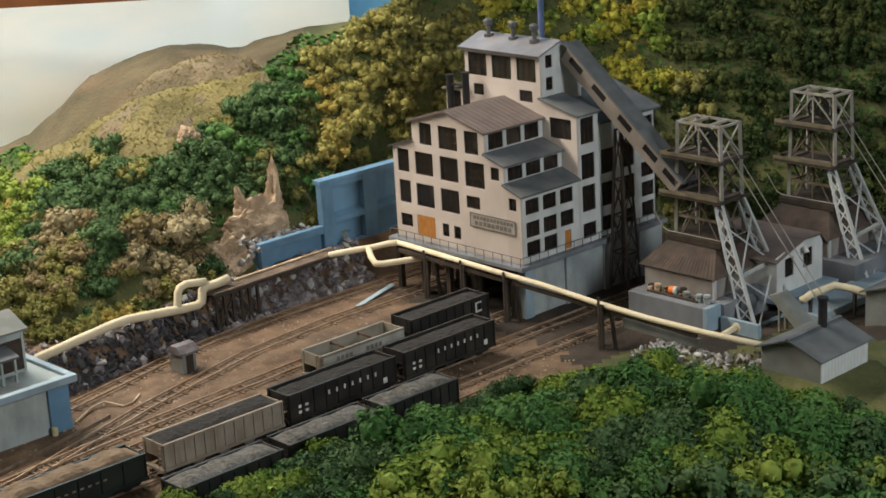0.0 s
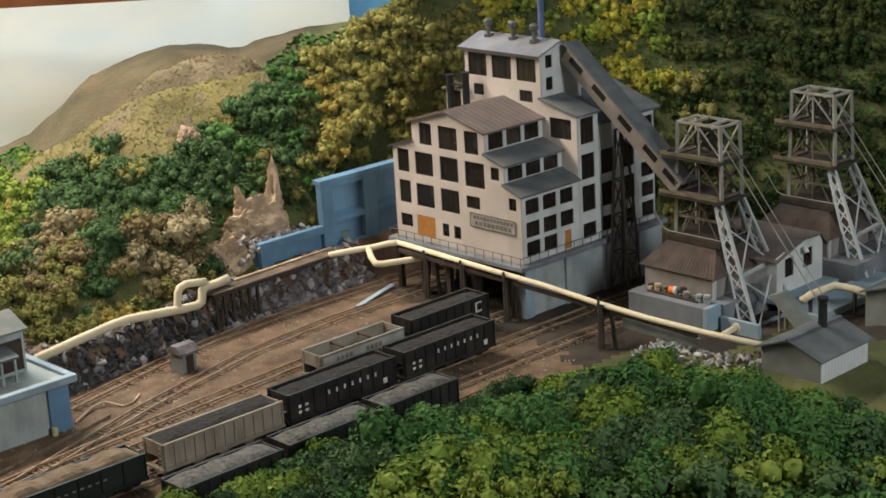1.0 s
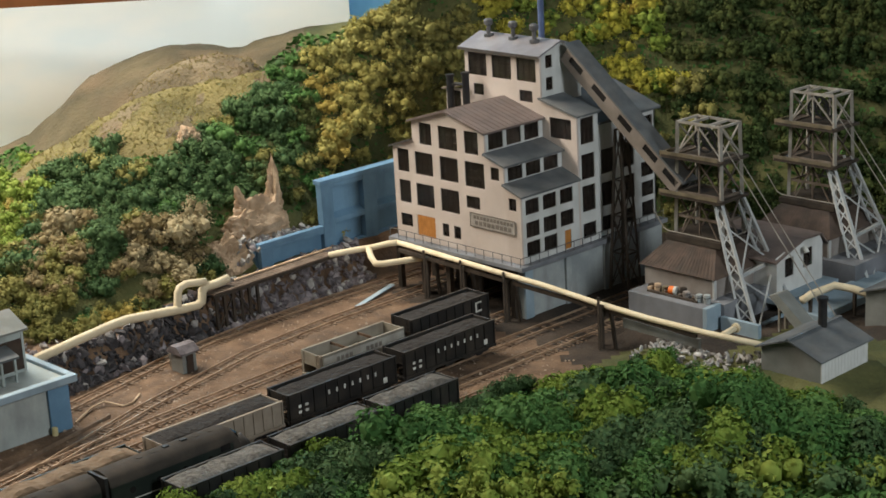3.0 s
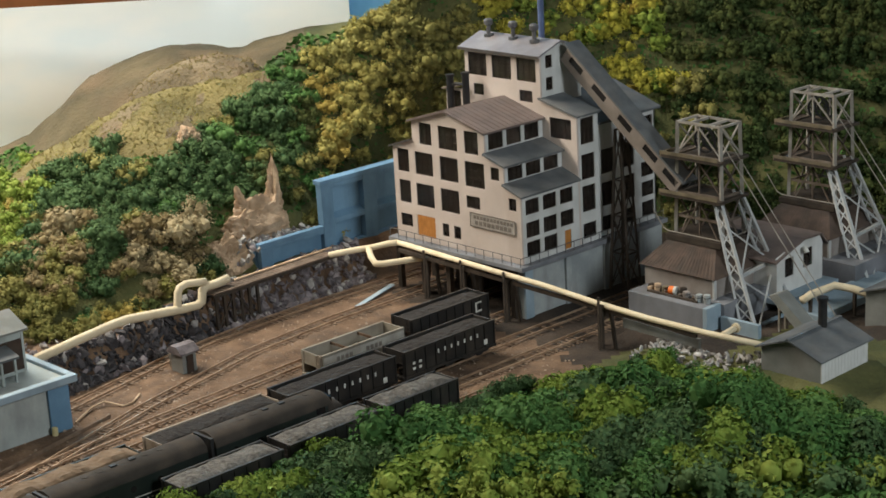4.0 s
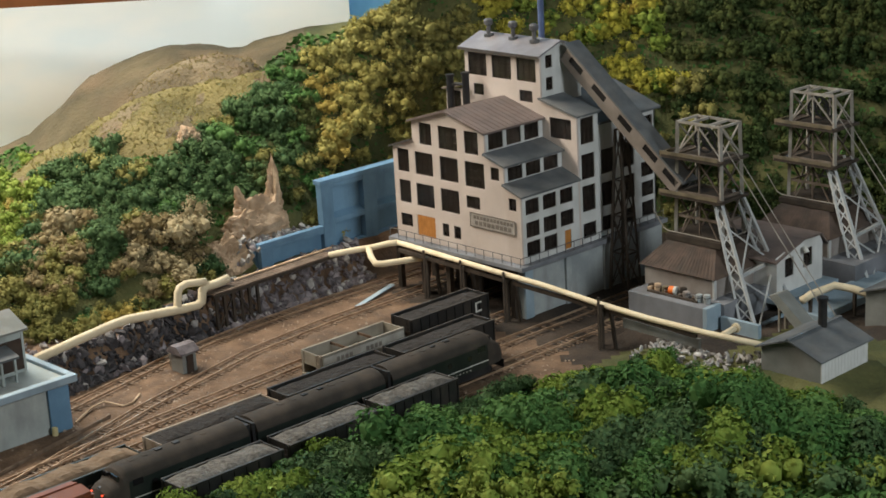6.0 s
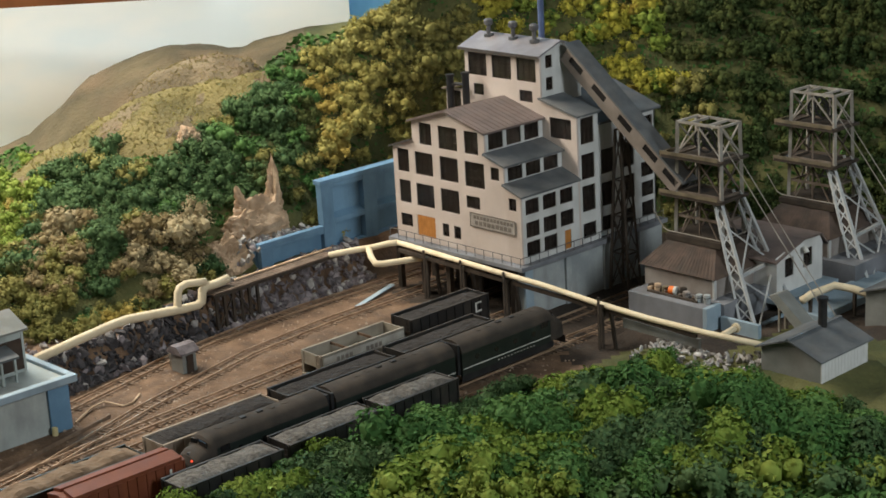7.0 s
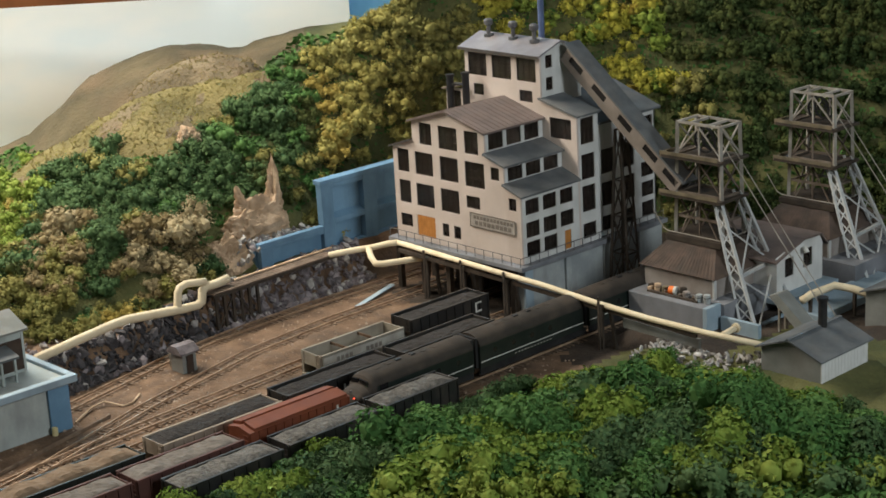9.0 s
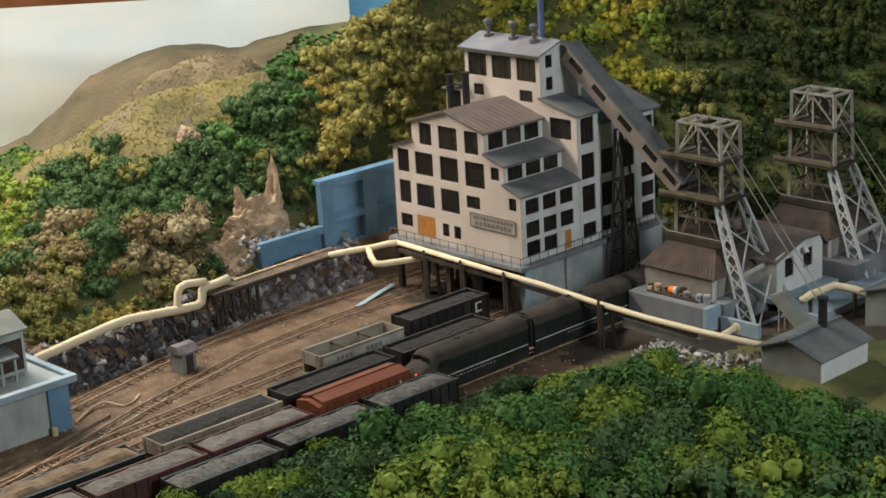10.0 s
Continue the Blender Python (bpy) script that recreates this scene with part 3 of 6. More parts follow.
    for w in ws:
        window(t, "y", 45.004, *w)
    ws = [(45.6, 47.7, a, b, 3, r_) for a, b, r_ in ((6.5, 8.2, 2), (9.5, 12.4, 3), (13.1, 15.9, 3), (17.0, 19.9, 3))]
    part("side_wall", wall_cells(B(), "x", -10.4, th, 45.26, 48.4, 6, 20.2, [w[:4] for w in ws]), M["white"], t)
    ws2 = [(y, y + 2.15, a, b, 3, r_) for y in (49.15, 52.5) for a, b, r_ in ((6.5, 8.2, 2), (9.3, 12.0, 3), (12.95, 15.7, 3))]
    ws2 += [(55.8, 57.9, a, b, 3, 2) for a, b in ((6.6, 8.3), (8.9, 10.6), (11.2, 12.9), (13.5, 15.2), (15.9, 18.1))]
    part("side_wall", wall_cells(B(), "x", -10.75, th, 48.4, 58.3, 6, 18.7, [w[:4] for w in ws2]), M["white"], t)
    for w in ws:
        window(t, "x", -10.4, *w)
    for w in ws2:
        window(t, "x", -10.75, *w)
    slab("roof", [(-15.7, 21.75), (-10.0, 20.35)], 44.7, 48.6, "roof_grey")
    bm = B()
    prism(bm, [(-17, 21.3), (-10.2, 18.95), (-10.2, 18.7), (-17, 21.05)], "y", 48.4, 58.7)
    part("roof", bm, M["roof_grey"], t)
    bm = B()
    box(bm, -17, -10.75, 58.05, 58.3, 6, 18.7), box(bm, -29.9, -29.65, 45.3, 58.3, 6, 18.0), box(bm, -29.65, -17, 58.05, 58.3, 6, 20)
    part("back_wall", bm, M["white"], t)
    bm = B()
    box(bm, -14.8, -11.5, 46.0, 57.5, 6.2, 17.3), box(bm, -14.8, -11.6, 46.0, 48.0, 17.3, 20)
    part("view_block", bm, M["dark"], t)
    # head house on top
    tw = [(-26.5, -23.6, 23.2, 25.75, 3, 3), (-22.8, -19.8, 23.2, 25.75, 3, 3), (-19.0, -16.1, 23.25, 25.8, 3, 3), (-18.7, -16.7, 21.0, 22.3, 3, 2), (-25.8, -24.2, 21.0, 22.3, 2, 2)]
    part("front_wall", wall_cells(B(), "y", 45.008, th, -27.0, -15.5, 16.4, 26.25, [w[:4] for w in tw]), M["siding"], t)
    for w in tw:
        window(t, "y", 45.008, *w)
    ws = [(45.95, 47.0, 24.75, 26.15, 2, 2), (45.95, 47.0, 22.3, 23.75, 2, 2)]
    bm = wall_cells(B(), "x", -15.496, th, 45.26, 51.5, 20.3, 26.25, [w[:4] for w in ws])
    part("side_wall", bm, M["white"], t)
    part("gable", prism(B(), [(45.01, 26.25), (51.5, 26.25), (48.2, 27.4)], "x", -15.746, -15.496), M["white"], t)
    for w in ws:
        window(t, "x", -15.496, *w)
    bm = B()
    box(bm, -27, -26.75, 45.26, 51.5, 16.4, 26.25), box(bm, -26.75, -15.75, 51.25, 51.5, 20, 26.25)
    part("side_wall", bm, M["siding"], t)
    part("view_block", box(B(), -26.4, -16.2, 45.5, 51, 16.6, 26), M["dark"], t)
    bm = prism(B(), [(44.55, 26.3), (48.2, 27.55), (51.9, 26.3), (51.9, 26.1), (48.2, 27.35), (44.55, 26.1)], "x", -27.6, -15.2)
    r = part("roof", bm, M["white_roof"], t)
    part("fascia", box(B(), -27.62, -15.18, 44.47, 44.545, 26.02, 26.3), M["roof_edge"], r)
    # lean-to beside the head house with its window, and two black stacks
    ws = [(-29.7, -27.9, 18.9, 21.1, 2, 3)]
    part("front_wall", wall_cells(B(), "y", 45.012, th, -30.3, -27.0, 16.6, 21.35, [w[:4] for w in ws]), M["siding"], t)
    window(t, "y", 45.012, *ws[0])
    part("roof", prism(B(), [(-30.7, 21.3), (-27.0, 22.1), (-27.0, 21.9), (-30.7, 21.1)], "y", 44.6, 49), M["roof_brown"], t)
    part("view_block", box(B(), -29.9, -27.2, 45.9, 48.5, 16.6, 21), M["dark"], t)
    for x, z in ((-28.1, 23.0), (-25.6, 23.5)):
        bm = tube(B(), [(x, 43.6, 18.4), (x, 43.6, z)], 0.42, 14)
        tube(bm, [(x, 43.6, z), (x, 43.6, z + 0.25)], 0.5, 14)
        part("chimney", bm, M["iron"], t)
    part("duct", tube(B(), [(-28.1, 43.6, 21.9), (-27.2, 43.6, 22.3), (-25.6, 43.6, 22.3)], 0.18, 8), M["iron"], t)
    # sign with unreadable writing
    sgn = part("sign", box(B(), -17.9, -11.25, 35.9, 35.99, 9.15, 10.55, 0.02), M["sign"], t, "faded grey painted sign board")
    bm = B()
    for z0, z1, a, b, w in ((10.0, 10.35, -17.4, -11.7, 0.5), (9.35, 9.8, -17.2, -12.0, 0.62)):
        x = a
        while x < b:
            box(bm, x, x + w * 0.72, 35.87, 35.899, z0, z1)
            x += w
    part("lettering", bm, M["sign_mark"], sgn)
    bm = B()
    box(bm, -17.95, -11.2, 35.86, 35.9, 10.55, 10.65), box(bm, -17.95, -11.2, 35.86, 35.9, 9.05, 9.15)
    box(bm, -17.95, -17.87, 35.86, 35.9, 9.15, 10.55), box(bm, -11.28, -11.2, 35.86, 35.9, 9.15, 10.55)
    part("border", bm, M["sign_mark"], sgn)
    # ventilators and the tall stack
    for x, y in ((-25.4, 47.4), (-21.6, 47.4), (-18.2, 47.2)):
        bm = tube(B(), [(0, 0, 0), (0, 0, 0.35)], 0.55, 12)
        tube(bm, [(0, 0, 0.35), (0, 0, 1.3)], 0.24, 10)
        tube(bm, [(0, 0, 1.3), (0, 0, 1.45), (0, 0, 1.9), (0, 0, 2.05)], [0.3, 0.52, 0.52, 0.3], 12)
        bm.transform(Matrix.Translation((x, y, 27.15)))
        part("ventilator", bm, M["vent"], t)
    part("chimney", tube(B(), [(-22.6, 53, 18), (-22.6, 53, 34)], 0.36, 14), M["bluestack"], t, "tall blue-grey stack")


M["white_roof"] = material("pale_metal_roof", (0.20, 0.19, 0.205), (0.285, 0.275, 0.29), 0.45, 0.3, scale=0.4, fine=4, vary=0.1, stain=((0.25, 0.2, 0.17), 0.3, 0.6))
breaker()


def deck():
    """The concrete deck under the breaker with its retaining wall and the posts over the loading tracks."""
    t = thing("loading_deck", 0, 0, 0, "grey concrete deck on a weathered retaining wall and timber posts", "platform")
    bm = box(B(), -30.6, -9.7, 35.1, 59, 5.45, 5.95, 0.05)
    part("deck_slab", bm, M["concrete_dark"], t)
    bm = B()
    box(bm, -11.2, -10.45, 36, 58.8, 0, 5.45)
    part("retaining_wall", bm, M["concrete"], t)
    for y0, y1 in ((35.95, 37.2), (42.4, 43.2), (48.6, 49.4), (54.5, 55.3)):
        part("pilaster", box(B(), -10.45, -10.1, y0, y1, 0, 5.4, 0.04), M["paleblue" if y0 < 36 else "concrete"], t)
    for x in (-29.5, -25.5, -21.5, -17.0, -11.6):
        for y in (35.8, 41, 47):
            part("post", box(B(), x - 0.3, x + 0.3, y - 0.3, y + 0.3, 0, 5.45), M["timber"], t)
    for y in (35.8, 41, 47):
        part("cap_beam", box(B(), -30.2, -11.25, y - 0.35, y + 0.35, 4.9, 5.447), M["timber"], t)
    part("back_wall", box(B(), -31.5, -11.25, 50, 50.6, 0, 5.44), M["dark"], t)
    rail = part("railing", tube(B(), [(-30.4, 35.25, 6.95), (-9.85, 35.25, 6.95), (-9.85, 58.5, 6.95)], 0.045, 6), M["vent"], t)
    bm = B()
    for i in range(16):
        tube(bm, [(-30.4 + i * 1.36, 35.25, 5.95), (-30.4 + i * 1.36, 35.25, 6.95)], 0.045, 6)
    for i in range(1, 18):
        tube(bm, [(-9.85, 35.25 + i * 1.36, 5.95), (-9.85, 35.25 + i * 1.36, 6.95)], 0.045, 6)
    part("baluster", bm, M["vent"], rail)


deck()


def conveyor():
    t = thing("conveyor_gallery", 0, 0, 0, "inclined grey conveyor gallery with dark windows on a lattice tower", "conveyor")
    a, b, y0, y1, h = Vector((-15.4, 48.2, 25.3)), Vector((0.0, 48.2, 12.6)), 48.2, 50.2, 1.9
    ax = (b - a).normalized()
    n = Vector((-ax.z, 0, ax.x))
    n = n if n.z > 0 else -n
    L = (b - a).length

    def q(s, k):
        p = a + ax * s + n * k
        return (p.x, p.z)
    wins = [(s, s + 2.2, 0.75, 1.5) for s in (0.9, 5.0, 9.6, 14.0, 17.4)]
    bm = wall_cells(B(), "y", 0, 0.15, 0, L, 0, h, wins)
    turn = Matrix(((ax.x, 0, n.x, a.x), (0, 1, 0, y0), (ax.z, 0, n.z, a.z), (0, 0, 0, 1)))
    bm.transform(turn)
    part("side_wall", bm, M["gallery"], t)
    part("side_wall", prism(B(), [q(0, 0), q(L, 0), q(L, h), q(0, h)], "y", y1 - 0.15, y1), M["gallery"], t)
    part("floor_panel", prism(B(), [q(0, 0), q(L, 0), q(L, 0.15), q(0, 0.15)], "y", y0 + 0.16, y1 - 0.16), M["gallery"], t)
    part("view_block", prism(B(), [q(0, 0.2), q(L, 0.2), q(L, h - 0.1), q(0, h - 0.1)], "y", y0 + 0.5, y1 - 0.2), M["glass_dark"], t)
    part("roof", prism(B(), [q(-0.6, h), q(L + 0.3, h), q(L + 0.3, h + 0.2), q(-0.6, h + 0.2)], "y", y0 - 0.2, y1 + 0.2), M["roof_grey"], t)
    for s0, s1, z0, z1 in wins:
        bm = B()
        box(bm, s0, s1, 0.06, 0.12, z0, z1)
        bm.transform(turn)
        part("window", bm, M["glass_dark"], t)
    # lattice tower
    base, top = [(-9.3, 48.5), (-6.7, 48.5), (-6.7, 50.6), (-9.3, 50.6)], [(-8.3, 48.8), (-7.6, 48.8), (-7.6, 49.8), (-8.3, 49.8)]
    zs = [0.4, 4.6, 8.8, 12.8, 18.4]
    part("lattice_tower", bm_tower(base, top, zs, 0.26, 0.14), M["timber"], t)


M["gallery"] = material("brown_grey_gallery_siding", (0.17, 0.145, 0.125), (0.24, 0.21, 0.185), 0.75, scale=0.4, fine=5, vary=0.12)
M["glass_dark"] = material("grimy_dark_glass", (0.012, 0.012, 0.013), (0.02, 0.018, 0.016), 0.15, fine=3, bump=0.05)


def bm_tower(base, top, zs, leg, brace):
    bm = B()
    z0, z1 = zs[0], zs[-1]

    def at(i, z):
        f = (z - z0) / (z1 - z0)
        return (base[i][0] * (1 - f) + top[i][0] * f, base[i][1] * (1 - f) + top[i][1] * f, z)
    for i in range(4):
        beam(bm, at(i, z0), at(i, z1), leg)
    for k, (a, b) in enumerate(zip(zs, zs[1:])):
        for i in range(4):
            j = (i + 1) % 4
            beam(bm, at(i, b), at(j, b), brace)
            beam(bm, at(i, a), at(j, b), brace * 0.7)
            beam(bm, at(j, a), at(i, b), brace * 0.7)
    return bm


conveyor()


def headframe(x, y, label):
    """Shaft head: corrugated house, timber tower with two decks and splayed back legs. The origin is the shaft's foot."""
    t = thing("headframe", x, y, 0, label, "headframe", "shaft headframes")
    w, d = 2.75, 1.6
    house = part("shaft_house", box(B(), -3.75, 5.25, -6.1, 4.0, 2.4, 6.1), M["house_wall"], t, "grey-tan corrugated shaft house")
    bm = B()
    v = [(-4.2, -6.5, 6.0), (5.7, -6.5, 6.0), (5.7, 4.4, 6.0), (-4.2, 4.4, 6.0), (-3.2, -3.1, 7.9), (3.2, -3.1, 7.9), (3.2, 2.4, 7.9), (-3.2, 2.4, 7.9)]
    vs = [bm.verts.new(p) for p in v]
    for f in ((0, 1, 5, 4), (1, 2, 6, 5), (2, 3, 7, 6), (3, 0, 4, 7), (4, 5, 6, 7), (3, 2, 1, 0)):
        bm.faces.new([vs[i] for i in f])
    r = part("roof", bm, M["roof_rust"], house, "rusty hipped roof")
    # corrugations
    for i in range(22):
        a = -4.1 + i * 9.7 / 21
        f = (a + 4.2) / 9.9
        part("rib", beam(B(), (a, -6.52, 6.03), (-3.2 + 6.4 * f, -3.1, 7.93), 0.12, 0.06), M["roof_rust"], house)
    part("corner_post", box(B(), 5.22, 5.45, -6.3, -5.9, 2.4, 6.0), M["steel_light"], house)
    # tower
    px_, py_ = (-w, w), (-d, d)
    for a in px_:
        for b in py_:
            part("post", beam(B(), (a * 1.12, b * 1.12, 7.4), (a, b, 20.5), 0.34), M["steel_grey"], t)
    def bar(name, p, q, size):
        part(name, beam(B(), p, q, size), M["steel_grey" if max(p[2], q[2]) > 17.05 else "tower_brown"], t)
    for z in (20.4, 17.0, 13.0, 10.4):
        for b in py_:
            bar("girt", (-w, b, z), (w, b, z), 0.24)
        for a in px_:
            bar("girt", (a, -d, z), (a, d, z), 0.24)
    for z0, z1 in ((7.8, 12.6), (13.2, 16.6), (17.2, 20.3)):
        for b in py_:
            bar("brace", (-w, b, z0), (0.2, b, z1), 0.15), bar("brace", (w, b, z0), (-0.2, b, z1), 0.15)
            bar("brace", (0, b, z0), (0, b, z1), 0.15)
        for a in px_:
            bar("brace", (a, -d, z0), (a, d, z1), 0.15), bar("brace", (a, d, z0), (a, -d, z1), 0.15)
    bar("sheave_beam", (-1.2, -d, 20.4), (-1.2, d, 20.4), 0.25), bar("sheave_beam", (1.2, -d, 20.4), (1.2, d, 20.4), 0.25)
    for z, g in ((17.0, 1.0), (12.9, 1.1)):
        dk = part("deck", box(B(), -w - g - 0.5, w + 0.6, -d - g, d + g * 0.7, z - 0.35, z - 0.05), M["timber"], t, "dark timber walkway deck")
        part("railing", box(B(), -w - g - 0.6, w + 0.4, -d - g - 0.06, -d - g, z - 0.02, z + 0.35), M["deckwood"], dk)
        part("railing", box(B(), -w - g - 0.62, -w - g - 0.5, -d - g, d + g * 0.7, z - 0.3, z + 0.2), M["deckwood"], dk)
    # lower gallery with sagging rail
    dk = part("deck", box(B(), -w - 0.8, w + 0.9, -d - 1.3, d + 1, 8.0, 8.6), M["timber"], t, "dark timber walkway deck")
    part("railing", tube(B(), [(-w - 2.4, -d - 1.3, 11.0), (-w - 1.0, -d - 1.35, 9.2), (-w - 0.4, -d - 1.35, 8.95), (w + 0.9, -d - 1.35, 8.95), (w + 0.9, d + 1, 8.95)], 0.055, 6), M["steel_grey"], dk)
    # sheave wheels
    for b in (-0.6, 0.6):
        bm = B()
        for k in range(24):
            p, q = k * math.tau / 24, (k + 1) * math.tau / 24
            beam(bm, (1.3 * math.cos(p), b, 18.6 + 1.3 * math.sin(p)), (1.3 * math.cos(q), b, 18.6 + 1.3 * math.sin(q)), 0.2)
        for k in range(6):
            p = k * math.tau / 6
            beam(bm, (0, b, 18.6), (1.25 * math.cos(p), b, 18.6 + 1.25 * math.sin(p)), 0.09)
        part("sheave", bm, M["iron"], t)
    # back legs: two lattice struts towards the hoist
    for s, top, foot in ((-1, (w, -d, 12.6), (10.3, -5.5, 0.6)), (1, (w, d, 13.2), (9.9, 1.7, 0.6))):
        bm = B()
        a, b = Vector(top), Vector(foot)
        off = Vector((-1.7, -0.3, 0))
        beam(bm, a, b, 0.32), beam(bm, a + off * 0.45, b + off, 0.26)
        part("back_leg", bm, M["steel_light"], t)
        bm = B()
        k = 9
        for i in range(k):
            p, q = i / k, (i + 1) / k
            beam(bm, a.lerp(b, p), (a + off * 0.45).lerp(b + off, q), 0.12)
            beam(bm, (a + off * 0.45).lerp(b + off, p), a.lerp(b, q), 0.12)
        part("lattice", bm, M["steel_light"], t)
    def leg(s, f):
        top, foot = ((w, -d, 12.6), (10.3, -5.5, 0.6)) if s < 0 else ((w, d, 13.2), (9.9, 1.7, 0.6))
        return Vector(top).lerp(Vector(foot), f)
    for f, g in ((0.55, 0.55), (0.98, 0.98)):
        part("cross_brace", beam(B(), leg(-1, f), leg(1, g), 0.3), M["steel_light"], t)
    for f, g in ((0.2, 0.55), (0.58, 0.97)):
        part("cross_brace", beam(B(), leg(-1, f), leg(1, g), 0.17), M["steel_light"], t)
        part("cross_brace", beam(B(), leg(1, f), leg(-1, g), 0.17), M["steel_light"], t)
    part("cable", tube(B(), [(1.2, 0.6, 19.7), (15.5, 0.6, 2.0)], 0.06, 5), M["steel_grey"], t)
    part("cable", tube(B(), [(1.2, -0.6, 19.7), (15.5, -0.6, 2.0)], 0.06, 5), M["steel_grey"], t)
    return t


M["tower_brown"] = material("rust_brown_timber", (0.075, 0.058, 0.045), (0.16, 0.13, 0.105), 0.8, scale=0.6, fine=6, bump=0.2, vary=0.25)
M["house_wall"] = material("corrugated_grey_tan_siding", (0.22, 0.20, 0.185), (0.31, 0.285, 0.265), 0.8, scale=0.4, fine=4, vary=0.12, stain=((0.12, 0.09, 0.07), 0.4, 0.6, 0.25))
headframe(3.25, 50.1, "weathered grey timber mine headframe over a corrugated shaft house")
headframe(4.4, 68.4, "second weathered grey timber headframe against the wooded hill")


def foundation():
    t = thing("headframe_foundation", 0, 0, 0, "grey concrete foundation under the headframe", "foundation")
    part("front_wall", box(B(), -0.3, 9.5, 41.0, 43.2, -0.2, 3.9, 0.08), M["concrete_dark"], t)
    part("slab", box(B(), -0.25, 10.4, 43.2, 56, -0.2, 3.88), M["concrete_dark"], t)
    part("corner_post", box(B(), 9.5, 10.0, 40.9, 43.2, -0.2, 3.95), M["paleblue"], t)
    part("side_wall", box(B(), 10.4, 15.0, 42.6, 43.1, -0.2, 2.8), M["paleblue"], t)
    s = thing("headframe_foundation", 0, 0, 0, "concrete slab under the far headframe", "foundation")
    part("slab", box(B(), 0, 13.5, 61.5, 76, -0.2, 3.88), M["concrete_dark"], s)


foundation()


# ---- tracks ----


def track(pts, label):
    """Two rails on ties along a bent line on the yard floor."""
    t = thing("railway_track", 0, 0, 0, label, "railway track", "yard tracks", "structure")
    for s in (-0.72, 0.72):
        bm = B()
        for (x0, y0), (x1, y1) in zip(pts, pts[1:]):
            d = Vector((x1 - x0, y1 - y0, 0)).normalized()
            o = Vector((d.y, -d.x, 0)) * s
            beam(bm, Vector((x0, y0, 0.27)) + o, Vector((x1, y1, 0.27)) + o, 0.11, 0.2)
        part("rail", bm, M["rail"], t)
    bm = B()
    for (x0, y0), (x1, y1) in zip(pts, pts[1:]):
        L = math.hypot(x1 - x0, y1 - y0)
        a = math.atan2(y1 - y0, x1 - x0) - math.pi / 2
        for i in range(int(L / 0.62)):
            f = (i + 0.5) * 0.62 / L
            k = B()
            h = random.choice((-0.01, 0.02, 0.04, 0.07, 0.10, 0.12))
            box(k, -1.3, 1.3, -0.13, 0.13, -0.02, h)
            k.transform(Matrix.Translation((x0 + (x1 - x0) * f, y0 + (y1 - y0) * f, 0)) @ Matrix.Rotation(a + random.uniform(-0.03, 0.03), 4, "Z"))
            me = bpy.data.meshes.new("tmp")
            k.to_mesh(me)
            bm.from_mesh(me)
            bpy.data.meshes.remove(me)
            k.free()
    part("tie", bm, M["tie"], t, kind="stuff")


track([(-2.0, -170), (-2.0, 62)], "main track worn rails on brown ties")
track([(-6.7, -60), (-6.7, 55)], "siding with standing hopper cars")
track([(-12.0, -34), (-13.4, -10), (-13.7, 2), (-12.9, 11), (-12.8, 50)], "siding leading under the coal breaker")
track([(-14.2, -34), (-16.9, -14), (-17.9, 0), (-18.7, 13), (-19.4, 30), (-19.4, 50)], "diverging yard track with worn rails")
track([(-12.6, -32), (-15.2, -22), (-21.2, -5), (-25.4, 10.6), (-26.6, 22), (-26.8, 50)], "diverging yard track with worn rails")
track([(-26.8, -10.5), (-30.7, 4.8), (-31.8, 13), (-32.3, 24), (-31.5, 46)], "old track beside the rock bank")
track([(2.4, -40), (2.3, -10), (2.0, 2), (1.8, 14), (1.7, 20)], "short track beside the wooded bank")


# ---- rolling stock ----
def truck(parent, y):
    """A four-wheel truck; its wheels turn with nothing, being too small to see turning."""
    bm = B()
    for s in (-0.95, 0.95):
        box(bm, s - 0.08, s + 0.08, y - 1.25, y + 1.25, 0.55, 0.85)
        box(bm, s - 0.1, s + 0.1, y - 0.35, y + 0.35, 0.4, 1.05)
    tr = part("truck", bm, M["iron"], parent)
    for k in (-0.85, 0.85):
        bm = B()
        for s in (-0.72, 0.72):
            tube(bm, [(s - 0.07, y + k, 0.80), (s + 0.07, y + k, 0.80)], 0.42, 14)
        tube(bm, [(-0.8, y + k, 0.80), (0.8, y + k, 0.80)], 0.09, 6)
        part("wheelset", bm, M["rail"], tr)


M["pale_panel"] = material("pale_grey_car_panel", (0.30, 0.29, 0.26), (0.40, 0.39, 0.35), 0.7, scale=0.5, fine=5, vary=0.15, stain=((0.16, 0.12, 0.08), 0.5, 0.5, 0.3))
M["dusty"] = material("grey_brown_stone_load", (0.105, 0.092, 0.08), (0.16, 0.142, 0.125), 0.95, scale=0.8, fine=4, bump=0.5, depth=0.1, vary=0.25)


def load_mesh(w, y0, y1, z, heap, seed):
    bm, nx, ny = B(), 9, 40
    g = []
    for i in range(nx + 1):
        for j in range(ny + 1):
            u, v = i / nx, j / ny
            e = min(1, 6 * min(u, 1 - u)) * min(1, 12 * min(v, 1 - v))
            zz = z + e * heap * (0.75 + 0.5 * math.sin(v * 9.4) ** 2) + 0.13 * noise.noise(Vector((i * 0.9, j * 0.8, seed))) * e
            g.append(bm.verts.new((-w + 2 * w * u, y0 + (y1 - y0) * v, zz)))
    for i in range(nx):
        for j in range(ny):
            a = i * (ny + 1) + j
            bm.faces.new((g[a], g[a + ny + 1], g[a + ny + 2], g[a + 1]))
    return bm


